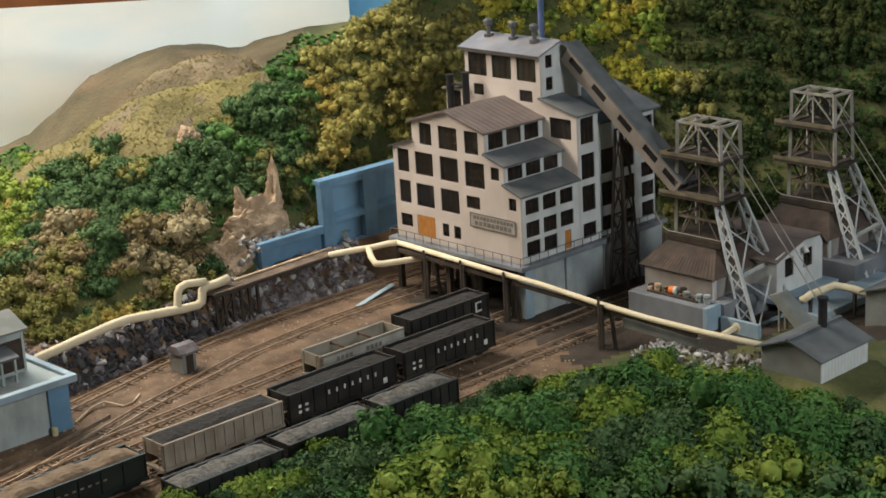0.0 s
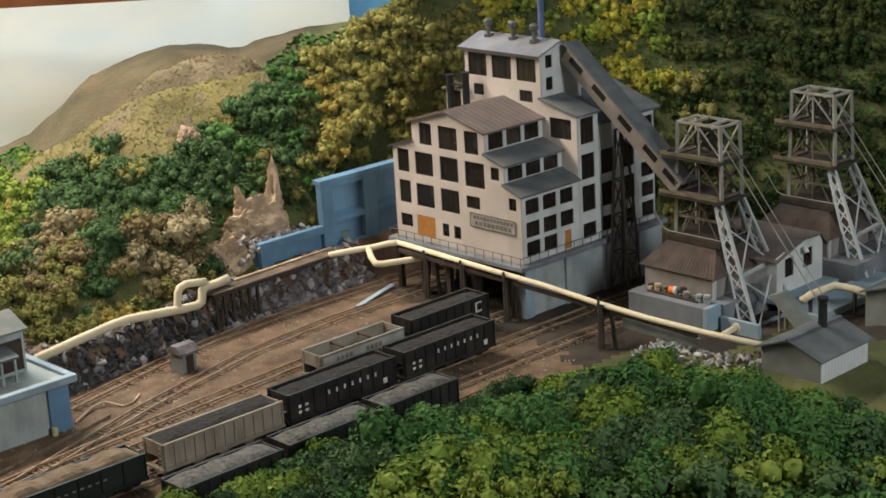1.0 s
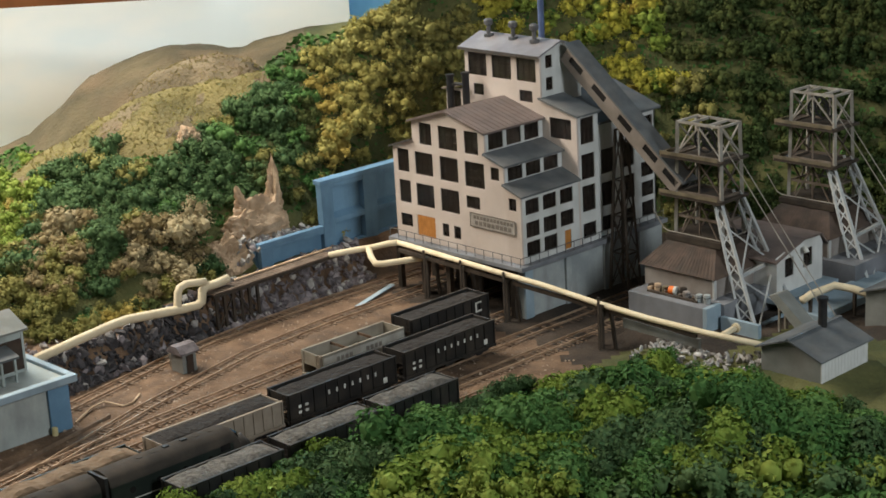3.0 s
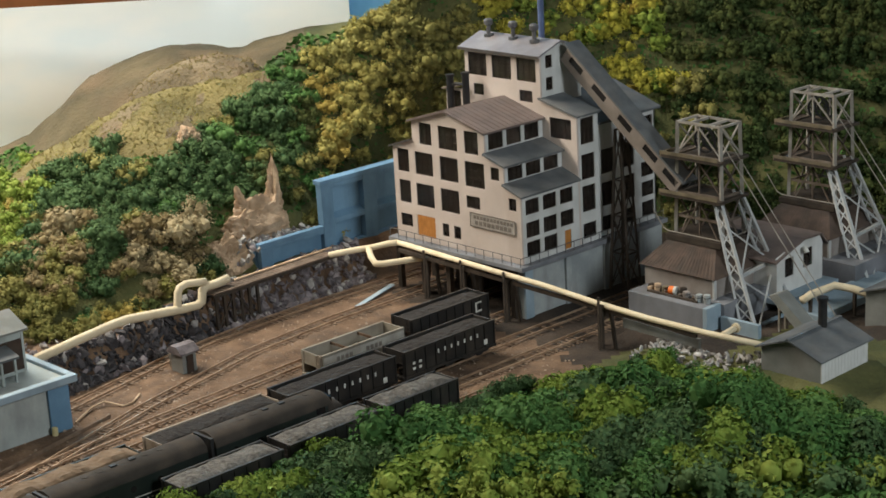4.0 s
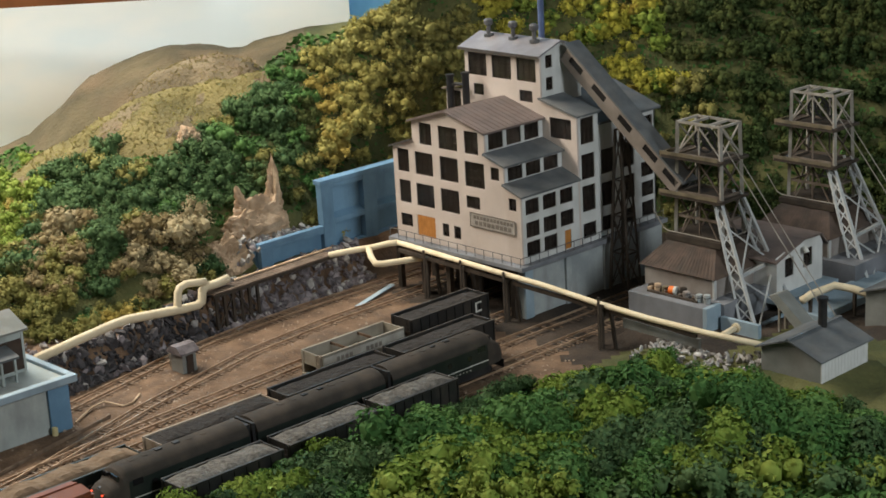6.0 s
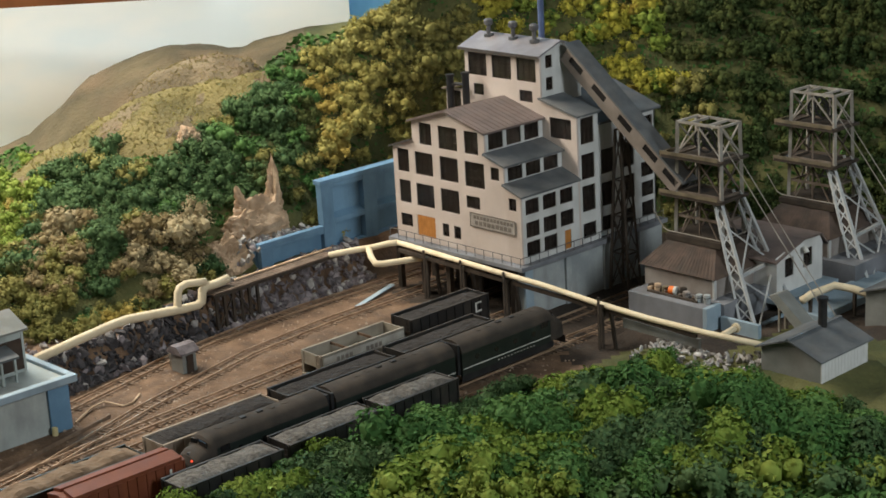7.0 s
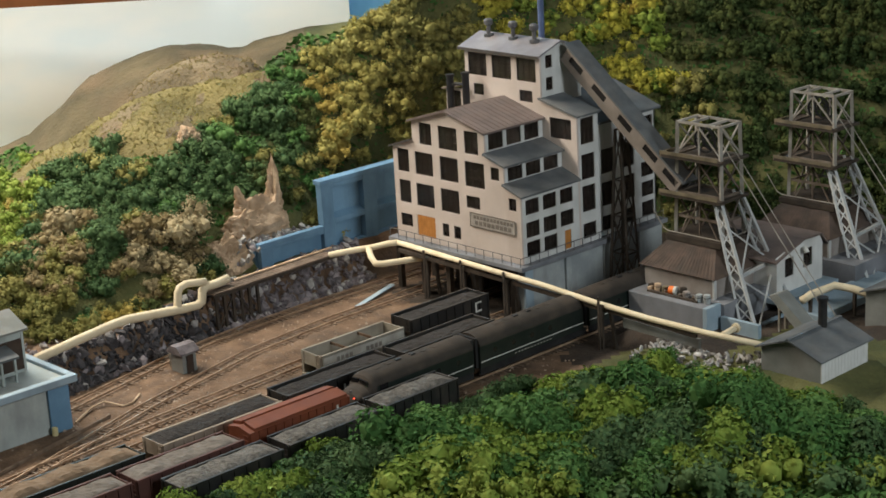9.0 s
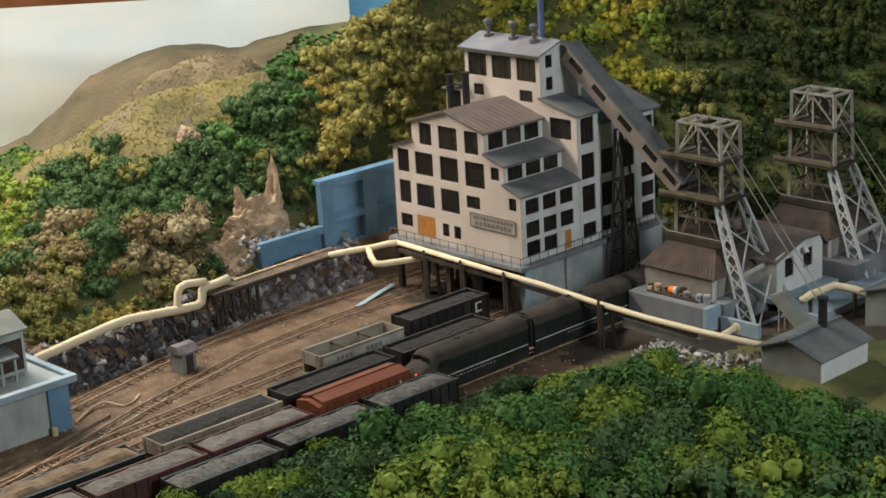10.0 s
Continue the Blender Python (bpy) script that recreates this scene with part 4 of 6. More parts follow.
def hopper(y0, y1, x, paint, load, label, top=3.7, heap=0.35, ribs=10, marks=True, group="hopper cars", rz=0.0):
    """An open hopper car: ribbed sides on a sill, sloped end sheets, bays below, ladders, brake stand, load."""
    L = y1 - y0
    t = thing("hopper_car", x, (y0 + y1) / 2, 0, label, "railway car", group, rz=rz)
    w, h, f = 1.5, L / 2, 1.25
    m = M[paint]
    for s in (-1, 1):
        bm = box(B(), min(s * w, s * (w - 0.1)), max(s * w, s * (w - 0.1)), -h + 0.1, h - 0.1, f, top, 0.02)
        side = part("side", bm, m, t)
        rib = mesh_of("rib", box(B(), min(0, s * 0.12), max(0, s * 0.12), -0.07, 0.07, f, top - 0.12), m)
        for i in range(ribs + 1):
            shared("rib", rib, side, s * w, -h + 0.15 + (L - 0.3) * i / ribs)
        part("top_rail", box(B(), s * w - 0.12, s * w + 0.14, -h + 0.05, h - 0.05, top - 0.12, top + 0.06, 0.02), m, side)
        part("side_sill", box(B(), s * w - 0.1, s * w + 0.16, -h + 0.05, h - 0.05, f - 0.18, f + 0.06), m, side)
        if marks:
            k = s * (w + 0.13)

            def mark(y, dy, z, dz):
                part("letter_bar", box(B(), k - 0.006, k + 0.006, y, y + dy, z, z + dz), M["white_mark"], side)
            for i in range(7):
                mark(-h * 0.30 + i * L * 0.072, 0.2, f + 1.3, 0.42)
            for i in range(2):
                for j in range(2):
                    mark(-h * 0.84 + i * 0.8, 0.36, f + 0.5 + j * 0.55, 0.26)
            mark(h * 0.72, 0.5, f + 0.3, 0.55)
    for s in (-1, 1):
        e = s * (h - 0.1)
        end = part("end", box(B(), -w + 0.1, w - 0.1, min(e, e - s * 0.1), max(e, e - s * 0.1), top - 1.3, top, 0.02), m, t)
        bm = prism(B(), [(e, top - 1.3), (e - s * 2.4, 0.9), (e - s * 2.5, 1.0), (e - s * 0.1, top - 1.2)], "x", -w + 0.1, w - 0.1)
        part("slope_sheet", bm, m, end)
        bm = B()
        for k in range(5):
            beam(bm, (0.75, e + s * 0.12, 1.3 + k * 0.45), (1.3, e + s * 0.12, 1.3 + k * 0.45), 0.06)
        for q in (0.75, 1.3):
            beam(bm, (q, e + s * 0.12, 1.1), (q, e + s * 0.12, top), 0.06)
        part("ladder", bm, m, end)
        bm = B()
        for q in (-1.35, 1.35):
            beam(bm, (q, e - s * 0.0, 1.1), (q, e + s * 0.02, top - 0.1), 0.14)
        box(bm, -1.45, 1.45, min(e - s * 0.2, e + s * 0.25), max(e - s * 0.2, e + s * 0.25), 0.95, 1.25)
        part("end_sill", bm, m, end)
        part("coupler", box(B(), -0.14, 0.14, min(e, e + s * 0.55), max(e, e + s * 0.55), 0.85, 1.1), M["iron"], t)
    bm = B()
    for i in range(3):
        c = -h * 0.42 + i * h * 0.42
        prism(bm, [(c - 1.2, f), (c + 1.2, f), (c + 0.35, 0.6), (c - 0.35, 0.6)], "x", -w + 0.25, w - 0.25)
    part("hopper_bay", bm, m, t)
    truck(t, -h + 1.75), truck(t, h - 1.75)
    if load:
        part("load", load_mesh(w - 0.1, -h + 0.2, h - 0.2, top - (0.15 if heap > 0.2 else 0.3), heap, x + y0), M[load], t, smooth=False)
    else:
        bm = B()
        box(bm, -w + 0.1, w - 0.1, -h + 2, h - 2, 1.2, 1.3)
        for c in (-h * 0.33, h * 0.33):
            prism(bm, [(c - 1.0, 1.3), (c + 1.0, 1.3), (c, 2.4)], "x", -w + 0.1, w - 0.1)
            box(bm, -w + 0.1, w - 0.1, c - 0.06, c + 0.06, top - 0.35, top - 0.1)
        part("floor_sheet", bm, M["ground"], t)
    return t


hopper(-13.9, -0.8, -6.7, "car_tan", "coal", "faded tan hopper car heaped with coal", 3.5, 0.3, 12, marks=False)
hopper(-0.2, 13.0, -6.7, "car_black", "coal", "black hopper car with white lettering and coal", 3.75, 0.2, 9)
hopper(14.0, 26.3, -6.7, "car_black", "coal", "black hopper car with white lettering and coal", 3.75, 0.2, 9)
M["dirt_load"] = material("tan_dirt_load", (0.12, 0.082, 0.052), (0.21, 0.15, 0.10), 0.95, scale=0.5, fine=3, bump=0.6, depth=0.1, vary=0.3)
car = hopper(-29.0, -15.6, -6.7, "loco_green", "dirt_load", "dark green gondola car heaped with brown dirt", 3.4, 0.5, 6, marks=False)
for i in range(7):
    part("letter_bar", box(B(), 1.625, 1.637, -2.2 + i * 0.75, -1.85 + i * 0.75, 2.35, 2.52), M["sign_mark"], car)
car = hopper(8.8, 19.6, -12.8, "car_grey", "", "empty faded grey hopper car with rusty inside", 3.5, 0, 8, marks=False)
panel = part("side_panel", box(B(), 1.63, 1.66, -5.2, 5.2, 2.3, 3.3), M["pale_panel"], car, "pale grey lettering panel")
for i in range(8):
    part("letter_bar", box(B(), 1.662, 1.672, -3.6 + i * 0.55 + (1.6 if i > 3 else 0), -3.2 + i * 0.55 + (1.6 if i > 3 else 0), 2.55, 3.0), M["sign_mark"], panel)
car = hopper(20.6, 31.6, -12.8, "car_black", "coal", "black coal hopper car beneath the breaker", 3.9, 0.15, 9, marks=False)
for y0, y1, z0, z1 in ((3.4, 4.3, 3.25, 3.42), (3.4, 3.62, 2.5, 3.25), (3.4, 4.3, 2.33, 2.5)):
    part("letter_bar", box(B(), 1.63, 1.642, y0, y1, z0, z1), M["white_mark"], car)
hopper(3.9, 12.9, 1.9, "car_black", "gravel", "dark hopper car heaped with grey crushed stone", 3.6, 0.35, 8, marks=False)
hopper(-7.1, 3.2, 2.05, "car_black", "gravel", "dark hopper car heaped with grey crushed stone", 3.6, 0.35, 8, marks=False)
hopper(-18.2, -7.8, 2.25, "car_black", "gravel", "dark hopper car heaped with grey crushed stone", 3.6, 0.35, 8, marks=False)


def loco(nose, label):
    """A streamlined cab or booster unit about its middle; nose is +1, -1 or 0 for the booster."""
    t = thing("diesel_locomotive", 0, 0, 0, label, "locomotive", "moving train")
    w, h, L = 1.55, 4.55, 15.0
    # body section: upright sides and a low arched roof
    prof = [(-w, 1.25)] + [(-w * math.cos(k * math.pi / 20), 3.45 + 1.11 * math.sin(k * math.pi / 20) ** 0.9) for k in range(21)] + [(w, 1.25)]
    front = L / 2 - (2.6 if nose else 0.15)
    back = -L / 2 + 0.15
    lower = [(-w, 1.25), (-w, 3.45), (w, 3.45), (w, 1.25)]
    part("body", prism(B(), lower, "y", back, front), M["loco_green"], t)
    part("roof", prism(B(), prof[1:-1], "y", back, front), M["loco_roof"], t, "sooty arched roof")
    if nose:
        bm = B()
        rings = []
        for f, zt, ws in ((front, 4.56, 1.0), (front + 0.45, 4.35, 0.99), (front + 0.85, 3.6, 0.97), (front + 1.5, 3.4, 0.93), (front + 2.0, 3.05, 0.82), (front + 2.3, 2.4, 0.68), (front + 2.35, 1.7, 0.62)):
            ring = []
            for x, z in prof:
                zz = 1.25 + (z - 1.25) * (zt - 1.25) / (4.56 - 1.25)
                ring.append(bm.verts.new((x * ws, f, zz)))
            rings.append(ring)
        for a, b in zip(rings, rings[1:]):
            for i in range(len(a) - 1):
                bm.faces.new((a[i], a[i + 1], b[i + 1], b[i]))
            bm.faces.new((a[0], b[0], b[-1], a[-1]))
        bm.faces.new(rings[-1]), bm.faces.new(rings[0][::-1])
        cab = part("cab", bm, M["loco_roof"], t, "sooty rounded cab nose")
        bm = B()
        for s in (-1, 1):
            prism(bm, [(s * 0.12, 3.62), (s * 1.15, 3.58), (s * 1.05, 4.0), (s * 0.12, 4.1)], "y", front + 0.6, front + 0.8)
            box(bm, s * (w + 0.004) - 0.02, s * (w + 0.004) + 0.02, front - 1.35, front - 0.35, 2.95, 3.5)
        part("cab_window", bm, M["glass_dark"], cab)
        part("headlight", tube(B(), [(0, front + 1.5, 3.1), (0, front + 1.95, 3.12)], 0.16, 12), M["vent"], cab)
        if nose < 0:
            for s in (-1, 1):
                part("marker_light", tube(B(), [(s * 0.75, front + 2.0, 2.75), (s * 0.8, front + 2.2, 2.8)], 0.07, 8), M["marker"], cab, "lit red marker light")
    for s in (-1, 1):
        part("stripe", box(B(), s * (w + 0.012) - 0.01, s * (w + 0.012) + 0.01, back + 0.1, front, 1.84, 1.92), M["white_mark"], t)
        part("skirt", box(B(), min(s * 1.36, s * 1.48), max(s * 1.36, s * 1.48), back, front + 0.4, 0.55, 1.24), M["iron"], t)
        for i in range(12):
            part("louvre", box(B(), s * (w + 0.008) - 0.008, s * (w + 0.008) + 0.008, -2.6 + i * 0.45, -2.42 + i * 0.45, 1.45, 1.56), M["sign"], t)
        for i in range(4):
            y = back + 2 + i * 2.6
            part("porthole", tube(B(), [(s * (w - 0.02), y, 2.7), (s * (w + 0.03), y, 2.7)], 0.28, 12), M["glass_dark"], t)
    for y in (-3.6, -2.2, 2.2, 3.6):
        part("roof_fan", tube(B(), [(0, y, 4.5), (0, y, 4.575)], 0.36, 14), M["loco_roof"], t)
    for y in (-0.9, 0.9):
        part("exhaust", box(B(), -0.22, 0.22, y - 0.3, y + 0.3, 4.5, 4.66, 0.03), M["iron"], t)
    part("fuel_tank", box(B(), -1.3, 1.3, -2.2, 2.2, 0.45, 1.24, 0.1), M["iron"], t)
    truck(t, -4.6), truck(t, 4.6)
    part("diaphragm", box(B(), -1.25, 1.25, back - 0.32, back, 1.3, 4.3), M["iron"], t)
    part("pilot", prism(B(), [(-1.4, L / 2 - 0.35), (1.4, L / 2 - 0.35), (0.9, L / 2 - 0.1), (-0.9, L / 2 - 0.1)], "z", 0.4, 1.2), M["iron"], t)
    return t


def red_car():
    """A covered hopper with a raised roof and a running board."""
    t = thing("covered_hopper_car", 0, 0, 0, "oxide red covered hopper car with white mark", "railway car", "moving train")
    L, w = 11.8, 1.5
    h = L / 2 - 0.3
    part("body", box(B(), -w, w, -h, h, 1.2, 3.9, 0.05), M["car_red"], t)
    r = part("roof", prism(B(), [(-w - 0.05, 3.9), (w + 0.05, 3.9), (0.0, 4.2)], "y", -h - 0.03, h + 0.03), M["car_red"], t)
    for a, b in ((-1.5, -0.35), (0.1, 1.5)):
        z0, z1 = 4.2 - abs(a) * 0.2, 4.2 - abs(b) * 0.2
        part("roof_panel", prism(B(), [(a, z0), (b, z1), (b, z1 + 0.3), (a, z0 + 0.3)], "y", -h + 0.55, h - 0.25), M["car_red"], r)
    for s in (-1, 1):
        rib = mesh_of("rib", box(B(), min(0, s * 0.1), max(0, s * 0.1), -0.06, 0.06, 1.2, 3.85), M["car_red"])
        for i in range(13):
            shared("rib", rib, t, s * w, -h + 0.1 + (2 * h - 0.2) * i / 12)
        k = s * (w + 0.11)
        for y, dy, z, dz in ((h - 1.6, 0.22, 2.4, 1.1), (h - 1.38, 0.6, 2.4, 0.2), (h - 0.98, 0.2, 2.6, 0.4), (h - 1.38, 0.4, 2.85, 0.17), (-h + 1, 1.6, 1.6, 0.2)):
            part("letter_bar", box(B(), k - 0.006, k + 0.006, y, y + dy, z, z + dz), M["white_mark"], t)
        part("coupler", box(B(), -0.14, 0.14, min(s * h, s * (h + 0.5)), max(s * h, s * (h + 0.5)), 0.85, 1.1), M["iron"], t)
        bm = B()
        for q in range(6):
            beam(bm, (0.6, s * (h + 0.06), 1.3 + q * 0.45), (1.3, s * (h + 0.06), 1.3 + q * 0.45), 0.06)
        part("ladder", bm, M["car_red"], t)
    bm = B()
    for c in (-3, 0, 3):
        prism(bm, [(c - 1.3, 1.2), (c + 1.3, 1.2), (c + 0.35, 0.55), (c - 0.35, 0.55)], "x", -1.2, 1.2)
    part("hopper_bay", bm, M["car_red"], t)
    truck(t, -h + 1.7), truck(t, h - 1.7)
    return t


TRAIN = []  # car, its middle behind the first coupling, and its turn


def train():
    p = 15.6
    TRAIN.append((loco(1, "dark green streamlined diesel cab unit with sooty roof"), p / 2, 0))
    TRAIN.append((loco(0, "dark green streamlined diesel booster unit with sooty roof"), -p / 2, 0))
    TRAIN.append((loco(-1, "dark green streamlined diesel cab unit with red marker light"), -1.5 * p, 180))
    TRAIN.append((red_car(), -2 * p - 6.0, 0))
    for i in range(5):
        c = hopper(-5.5, 5.5, 0, "car_maroon", "dusty", "maroon hopper car filled with grey-brown crushed stone", 3.55, 0.3, 9, marks=False, group="moving train")
        TRAIN.append((c, -2 * p - 12.0 - 5.7 - i * 11.4, 0))


train()


# ---- structures round the yard ----
def pipe_line():
    """The cream steam main: over the tracks on timber bents, then along the rock bank with two expansion loops."""
    t = thing("steam_pipe", 0, 0, 0, "cream painted steam main on timber bents", "pipe")
    r = 0.48
    part("pipe", tube(B(), [(-29.0, 35.1, 5.45), (-12.3, 34.3, 5.25), (-6, 34.3, 5.1), (1.7, 34.2, 4.68), (8.2, 34.2, 4.48), (15, 34.1, 4.55), (22.6, 34.1, 4.8)], 0.3, 10), M["cream"], t, smooth=True)
    part("pipe", tube(B(), [(-29.0, 35.1, 5.45), (-30.2, 34.7, 5.2), (-31.8, 34.0, 4.7), (-33.4, 31.6, 4.5), (-34.4, 29.4, 4.4)], 0.36, 12), M["cream"], t, smooth=True)
    part("pipe", tube(B(), [(-32.2, 33.4, 4.6), (-30.2, 32.0, 4.3), (-28.6, 31.2, 4.0), (-27.9, 31.6, 4.0), (-26.2, 35.2, 4.0), (-25.0, 36.5, 4.2)], 0.36, 12), M["cream"], t, smooth=True)
    part("pipe", tube(B(), [(-35.2, 15.8, 5.0), (-35.0, 14.2, 4.9), (-34.9, 12.6, 4.95), (-34.9, 12.2, 4.6), (-34.9, 12.0, 3.5), (-34.9, 11.4, 3.2), (-34.9, 9.6, 3.3), (-34.6, 7.2, 3.65), (-34.2, 2.2, 4.3), (-34.0, 0.2, 4.3), (-33.4, -4.2, 4.1), (-32.4, -9.6, 3.9)], r, 14), M["cream"], t, smooth=True)
    part("pipe", tube(B(), [(-34.9, 12.7, 5.5), (-34.9, 11.8, 5.65), (-34.9, 10.2, 5.9), (-34.9, 9.4, 5.7), (-34.9, 9.1, 5.2), (-34.9, 8.9, 3.9), (-34.9, 8.8, 3.4)], 0.42, 12), M["cream"], t, smooth=True)
    part("pipe", tube(B(), [(-34.9, 12.6, 5.0), (-34.9, 12.7, 5.5)], 0.42, 12), M["cream"], t, smooth=True)
    part("branch", tube(B(), [(17.2, 34.1, 4.75), (17.25, 35.0, 4.85), (17.3, 36.0, 4.95)], 0.3, 10), M["cream"], t, smooth=True)
    part("flange", tube(B(), [(17.3, 35.9, 4.95), (17.3, 36.2, 4.95)], 0.46, 12), M["cream"], t)
    for x, y in ((-11.3, 34.4), (2.2, 34.1), (-24, 34.8), (-18, 34.6)):
        bent = part("bent", box(B(), x - 0.5, x + 0.5, y - 0.2, y + 0.2, 4.4, 4.8), M["timber"], t, "dark timber bent")
        for k in (-0.7, 0.0, 0.75):
            part("post", beam(B(), (x + k * 0.5, y + abs(k), 4.7), (x + k * 1.5, y + abs(k), -0.1), 0.3), M["timber"], bent)
        part("cap", box(B(), x - 0.12, x + 0.12, y - 0.55, y - 0.4, 0, 5.6), M["timber"], bent)
    part("bearer", beam(B(), (-28.5, 34.75, 4.75), (14, 34.3, 3.9), 0.3, 0.4), M["timber"], t)
    part("kerb_board", beam(B(), (4.0, 35.4, 2.9), (13.5, 35.4, 2.7), 0.4, 1.0), M["shadowbox"], t)


pipe_line()


M["walk_board"] = material("weathered_brown_boards", (0.085, 0.062, 0.046), (0.16, 0.12, 0.092), 0.9, scale=0.6, fine=6, vary=0.3)


def walkway():
    """A trestle of planks along the top of the rock bank."""
    t = thing("plank_walkway", 0, 0, 0, "old plank walkway on dark timber trestle legs", "walkway")
    for i in range(34):
        y = 12.6 + i * 0.52
        x = lerp(EDGE, y) - 0.6
        part("plank", box(B(), x - 0.9, x + 0.9, y, y + 0.46, 4.15 + 0.05 * random.random(), 4.32), M["walk_board"], t)
    for i in range(6):
        y = 12.9 + i * 1.15
        x = lerp(EDGE, y) + 0.35
        part("post", beam(B(), (x, y, -0.1), (x - 0.15, y, 4.15), 0.3), M["timber"], t)
    for y0, y1 in ((17, 22), (22, 27), (27, 31.5)):
        part("edge_board", beam(B(), (lerp(EDGE, y0) - 1.55, y0, 4.45), (lerp(EDGE, y1) - 1.55, y1 - 0.1, 4.45), 0.3, 0.16), M["cliff"], t, "bleached tan edge board")
    part("stringer", beam(B(), (lerp(EDGE, 12.6) + 0.3, 12.6, 4.0), (lerp(EDGE, 30) + 0.2, 30.2, 4.0), 0.25, 0.3), M["timber"], t)
    part("brace", beam(B(), (lerp(EDGE, 12.9) + 0.4, 12.9, 0.3), (lerp(EDGE, 15.4) + 0.3, 15.4, 3.9), 0.16), M["timber"], t)
    part("brace", beam(B(), (lerp(EDGE, 17.9) + 0.4, 17.9, 0.3), (lerp(EDGE, 15.4) + 0.3, 15.4, 3.9), 0.16), M["timber"], t)


walkway()


def blue_wall():
    t = thing("retaining_wall", 0, 0, 0, "blue painted retaining wall with recessed panels, stepped height", "wall")
    part("wall_panel", box(B(), -39.0, -38.7, 31.9, 50, 2.5, 11.75), M["blue"], t)
    part("coping", box(B(), -39.1, -37.7, 31.6, 50, 11.4, 11.95, 0.05), M["blue"], t)
    for y0, y1 in ((31.7, 33.4), (38.0, 40.0), (45.5, 47.0)):
        part("pilaster", box(B(), -38.7, -37.8, y0, y1, 2.5, 11.4, 0.04), M["blue"], t)
    for y0, y1 in ((33.4, 38.0), (40.0, 45.5)):
        part("ledge", prism(B(), [(-38.7, 6.6), (-37.82, 6.6), (-37.82, 7.2), (-38.7, 7.7)], "y", y0, y1), M["blue"], t)
        part("lintel", box(B(), -38.7, -37.86, y0, y1, 10.8, 11.4), M["blue"], t)
        part("plinth", box(B(), -38.7, -37.86, y0, y1, 2.5, 4.0), M["blue"], t)
    part("wall_panel", box(B(), -38.8, -38.5, 22.6, 31.7, 2.5, 6.3), M["blue"], t)
    part("coping", box(B(), -38.6, -37.8, 22.4, 31.68, 6.2, 6.7, 0.05), M["blue"], t)
    part("pilaster", box(B(), -38.5, -37.8, 22.5, 24.2, 2.5, 6.2, 0.04), M["blue"], t)
    part("top_panel", box(B(), -38.5, -37.84, 24.2, 31.68, 5.75, 6.2), M["blue"], t)
    part("return_wall", box(B(), -43, -38.8, 22.5, 23.0, 2.5, 6.25), M["blue"], t)


blue_wall()


M["pale_wall"] = material("pale_grey_green_render", (0.33, 0.37, 0.36), (0.43, 0.47, 0.455), 0.85, scale=0.3, fine=3, bump=0.2, vary=0.1, stain=((0.15, 0.16, 0.16), 0.35, 0.6, 0.4))


def power_house():
    """The low pale-blue block at the yard's end, with a small house on its flat roof."""
    t = thing("power_house", 0, 0, 0, "pale blue flat-roofed block with blue corner pilaster", "building")
    part("side_wall", box(B(), -30.5, -23.0, -42, -12.2, 0, 4.5), M["pale_wall"], t)
    part("pilaster", box(B(), -23.0, -22.65, -14.3, -12.2, 0, 4.4, 0.05), M["blue"], t)
    part("pilaster", box(B(), -24.2, -23.0, -12.2, -11.9, 0, 4.4, 0.05), M["blue"], t)
    part("roof", box(B(), -31.2, -22.3, -42, -11.4, 4.5, 4.9, 0.04), M["pale_wall"], t)
    bm = B()
    box(bm, -23.0, -22.2, -42, -11.3, 4.55, 5.25, 0.06)
    part("cornice", bm, M["paleblue"], t)
    part("cornice", box(B(), -31.2, -23.0, -12.0, -11.3, 4.4, 5.25, 0.06), M["paleblue"], t)
    h = thing("roof_house", 0, 0, 4.9, "small white house with grey roof and porch on the block", "building")
    part("side_wall", wall_cells(B(), "x", -27.8, 0.2, -30, -13.4, 0, 4.2, [(-14.9, -13.9, 1.6, 3.0), (-17.5, -16.2, 1.2, 3.0), (-20.5, -19, 1.2, 3.0)]), M["pale_wall"], h)
    part("end_wall", box(B(), -33, -28.0, -13.6, -13.4, 0, 4.2), M["mullion"], h)
    part("wall_board", box(B(), -27.8, -27.72, -16.1, -13.5, 0.3, 3.3), M["mullion"], h, "dark brown boarded panel")
    part("corner_post", box(B(), -27.95, -27.7, -13.55, -13.3, 0, 4.2), M["pale_wall"], h)
    part("view_block", box(B(), -32.5, -28.3, -29, -13.7, 0, 4.1), M["dark"], h)
    part("roof", prism(B(), [(-33.6, 4.1), (-30.3, 5.3), (-27.2, 4.1), (-27.2, 4.3), (-30.3, 5.55), (-33.6, 4.3)], "y", -30, -13.0), M["shadowbox"], h)
    part("porch_roof", prism(B(), [(-27.8, 2.9), (-25.4, 2.3), (-25.4, 2.5), (-27.8, 3.1)], "y", -30, -15.2), M["roof_grey"], h)
    for i in range(7):
        y = -15.6 - i * 1.4
        part("porch_post", box(B(), -25.75, -25.55, y - 0.1, y + 0.1, 0, 2.35), M["pale_wall"], h)
    part("porch_rail", box(B(), -25.7, -25.6, -30, -15.6, 0.8, 0.95), M["pale_wall"], h)


power_house()


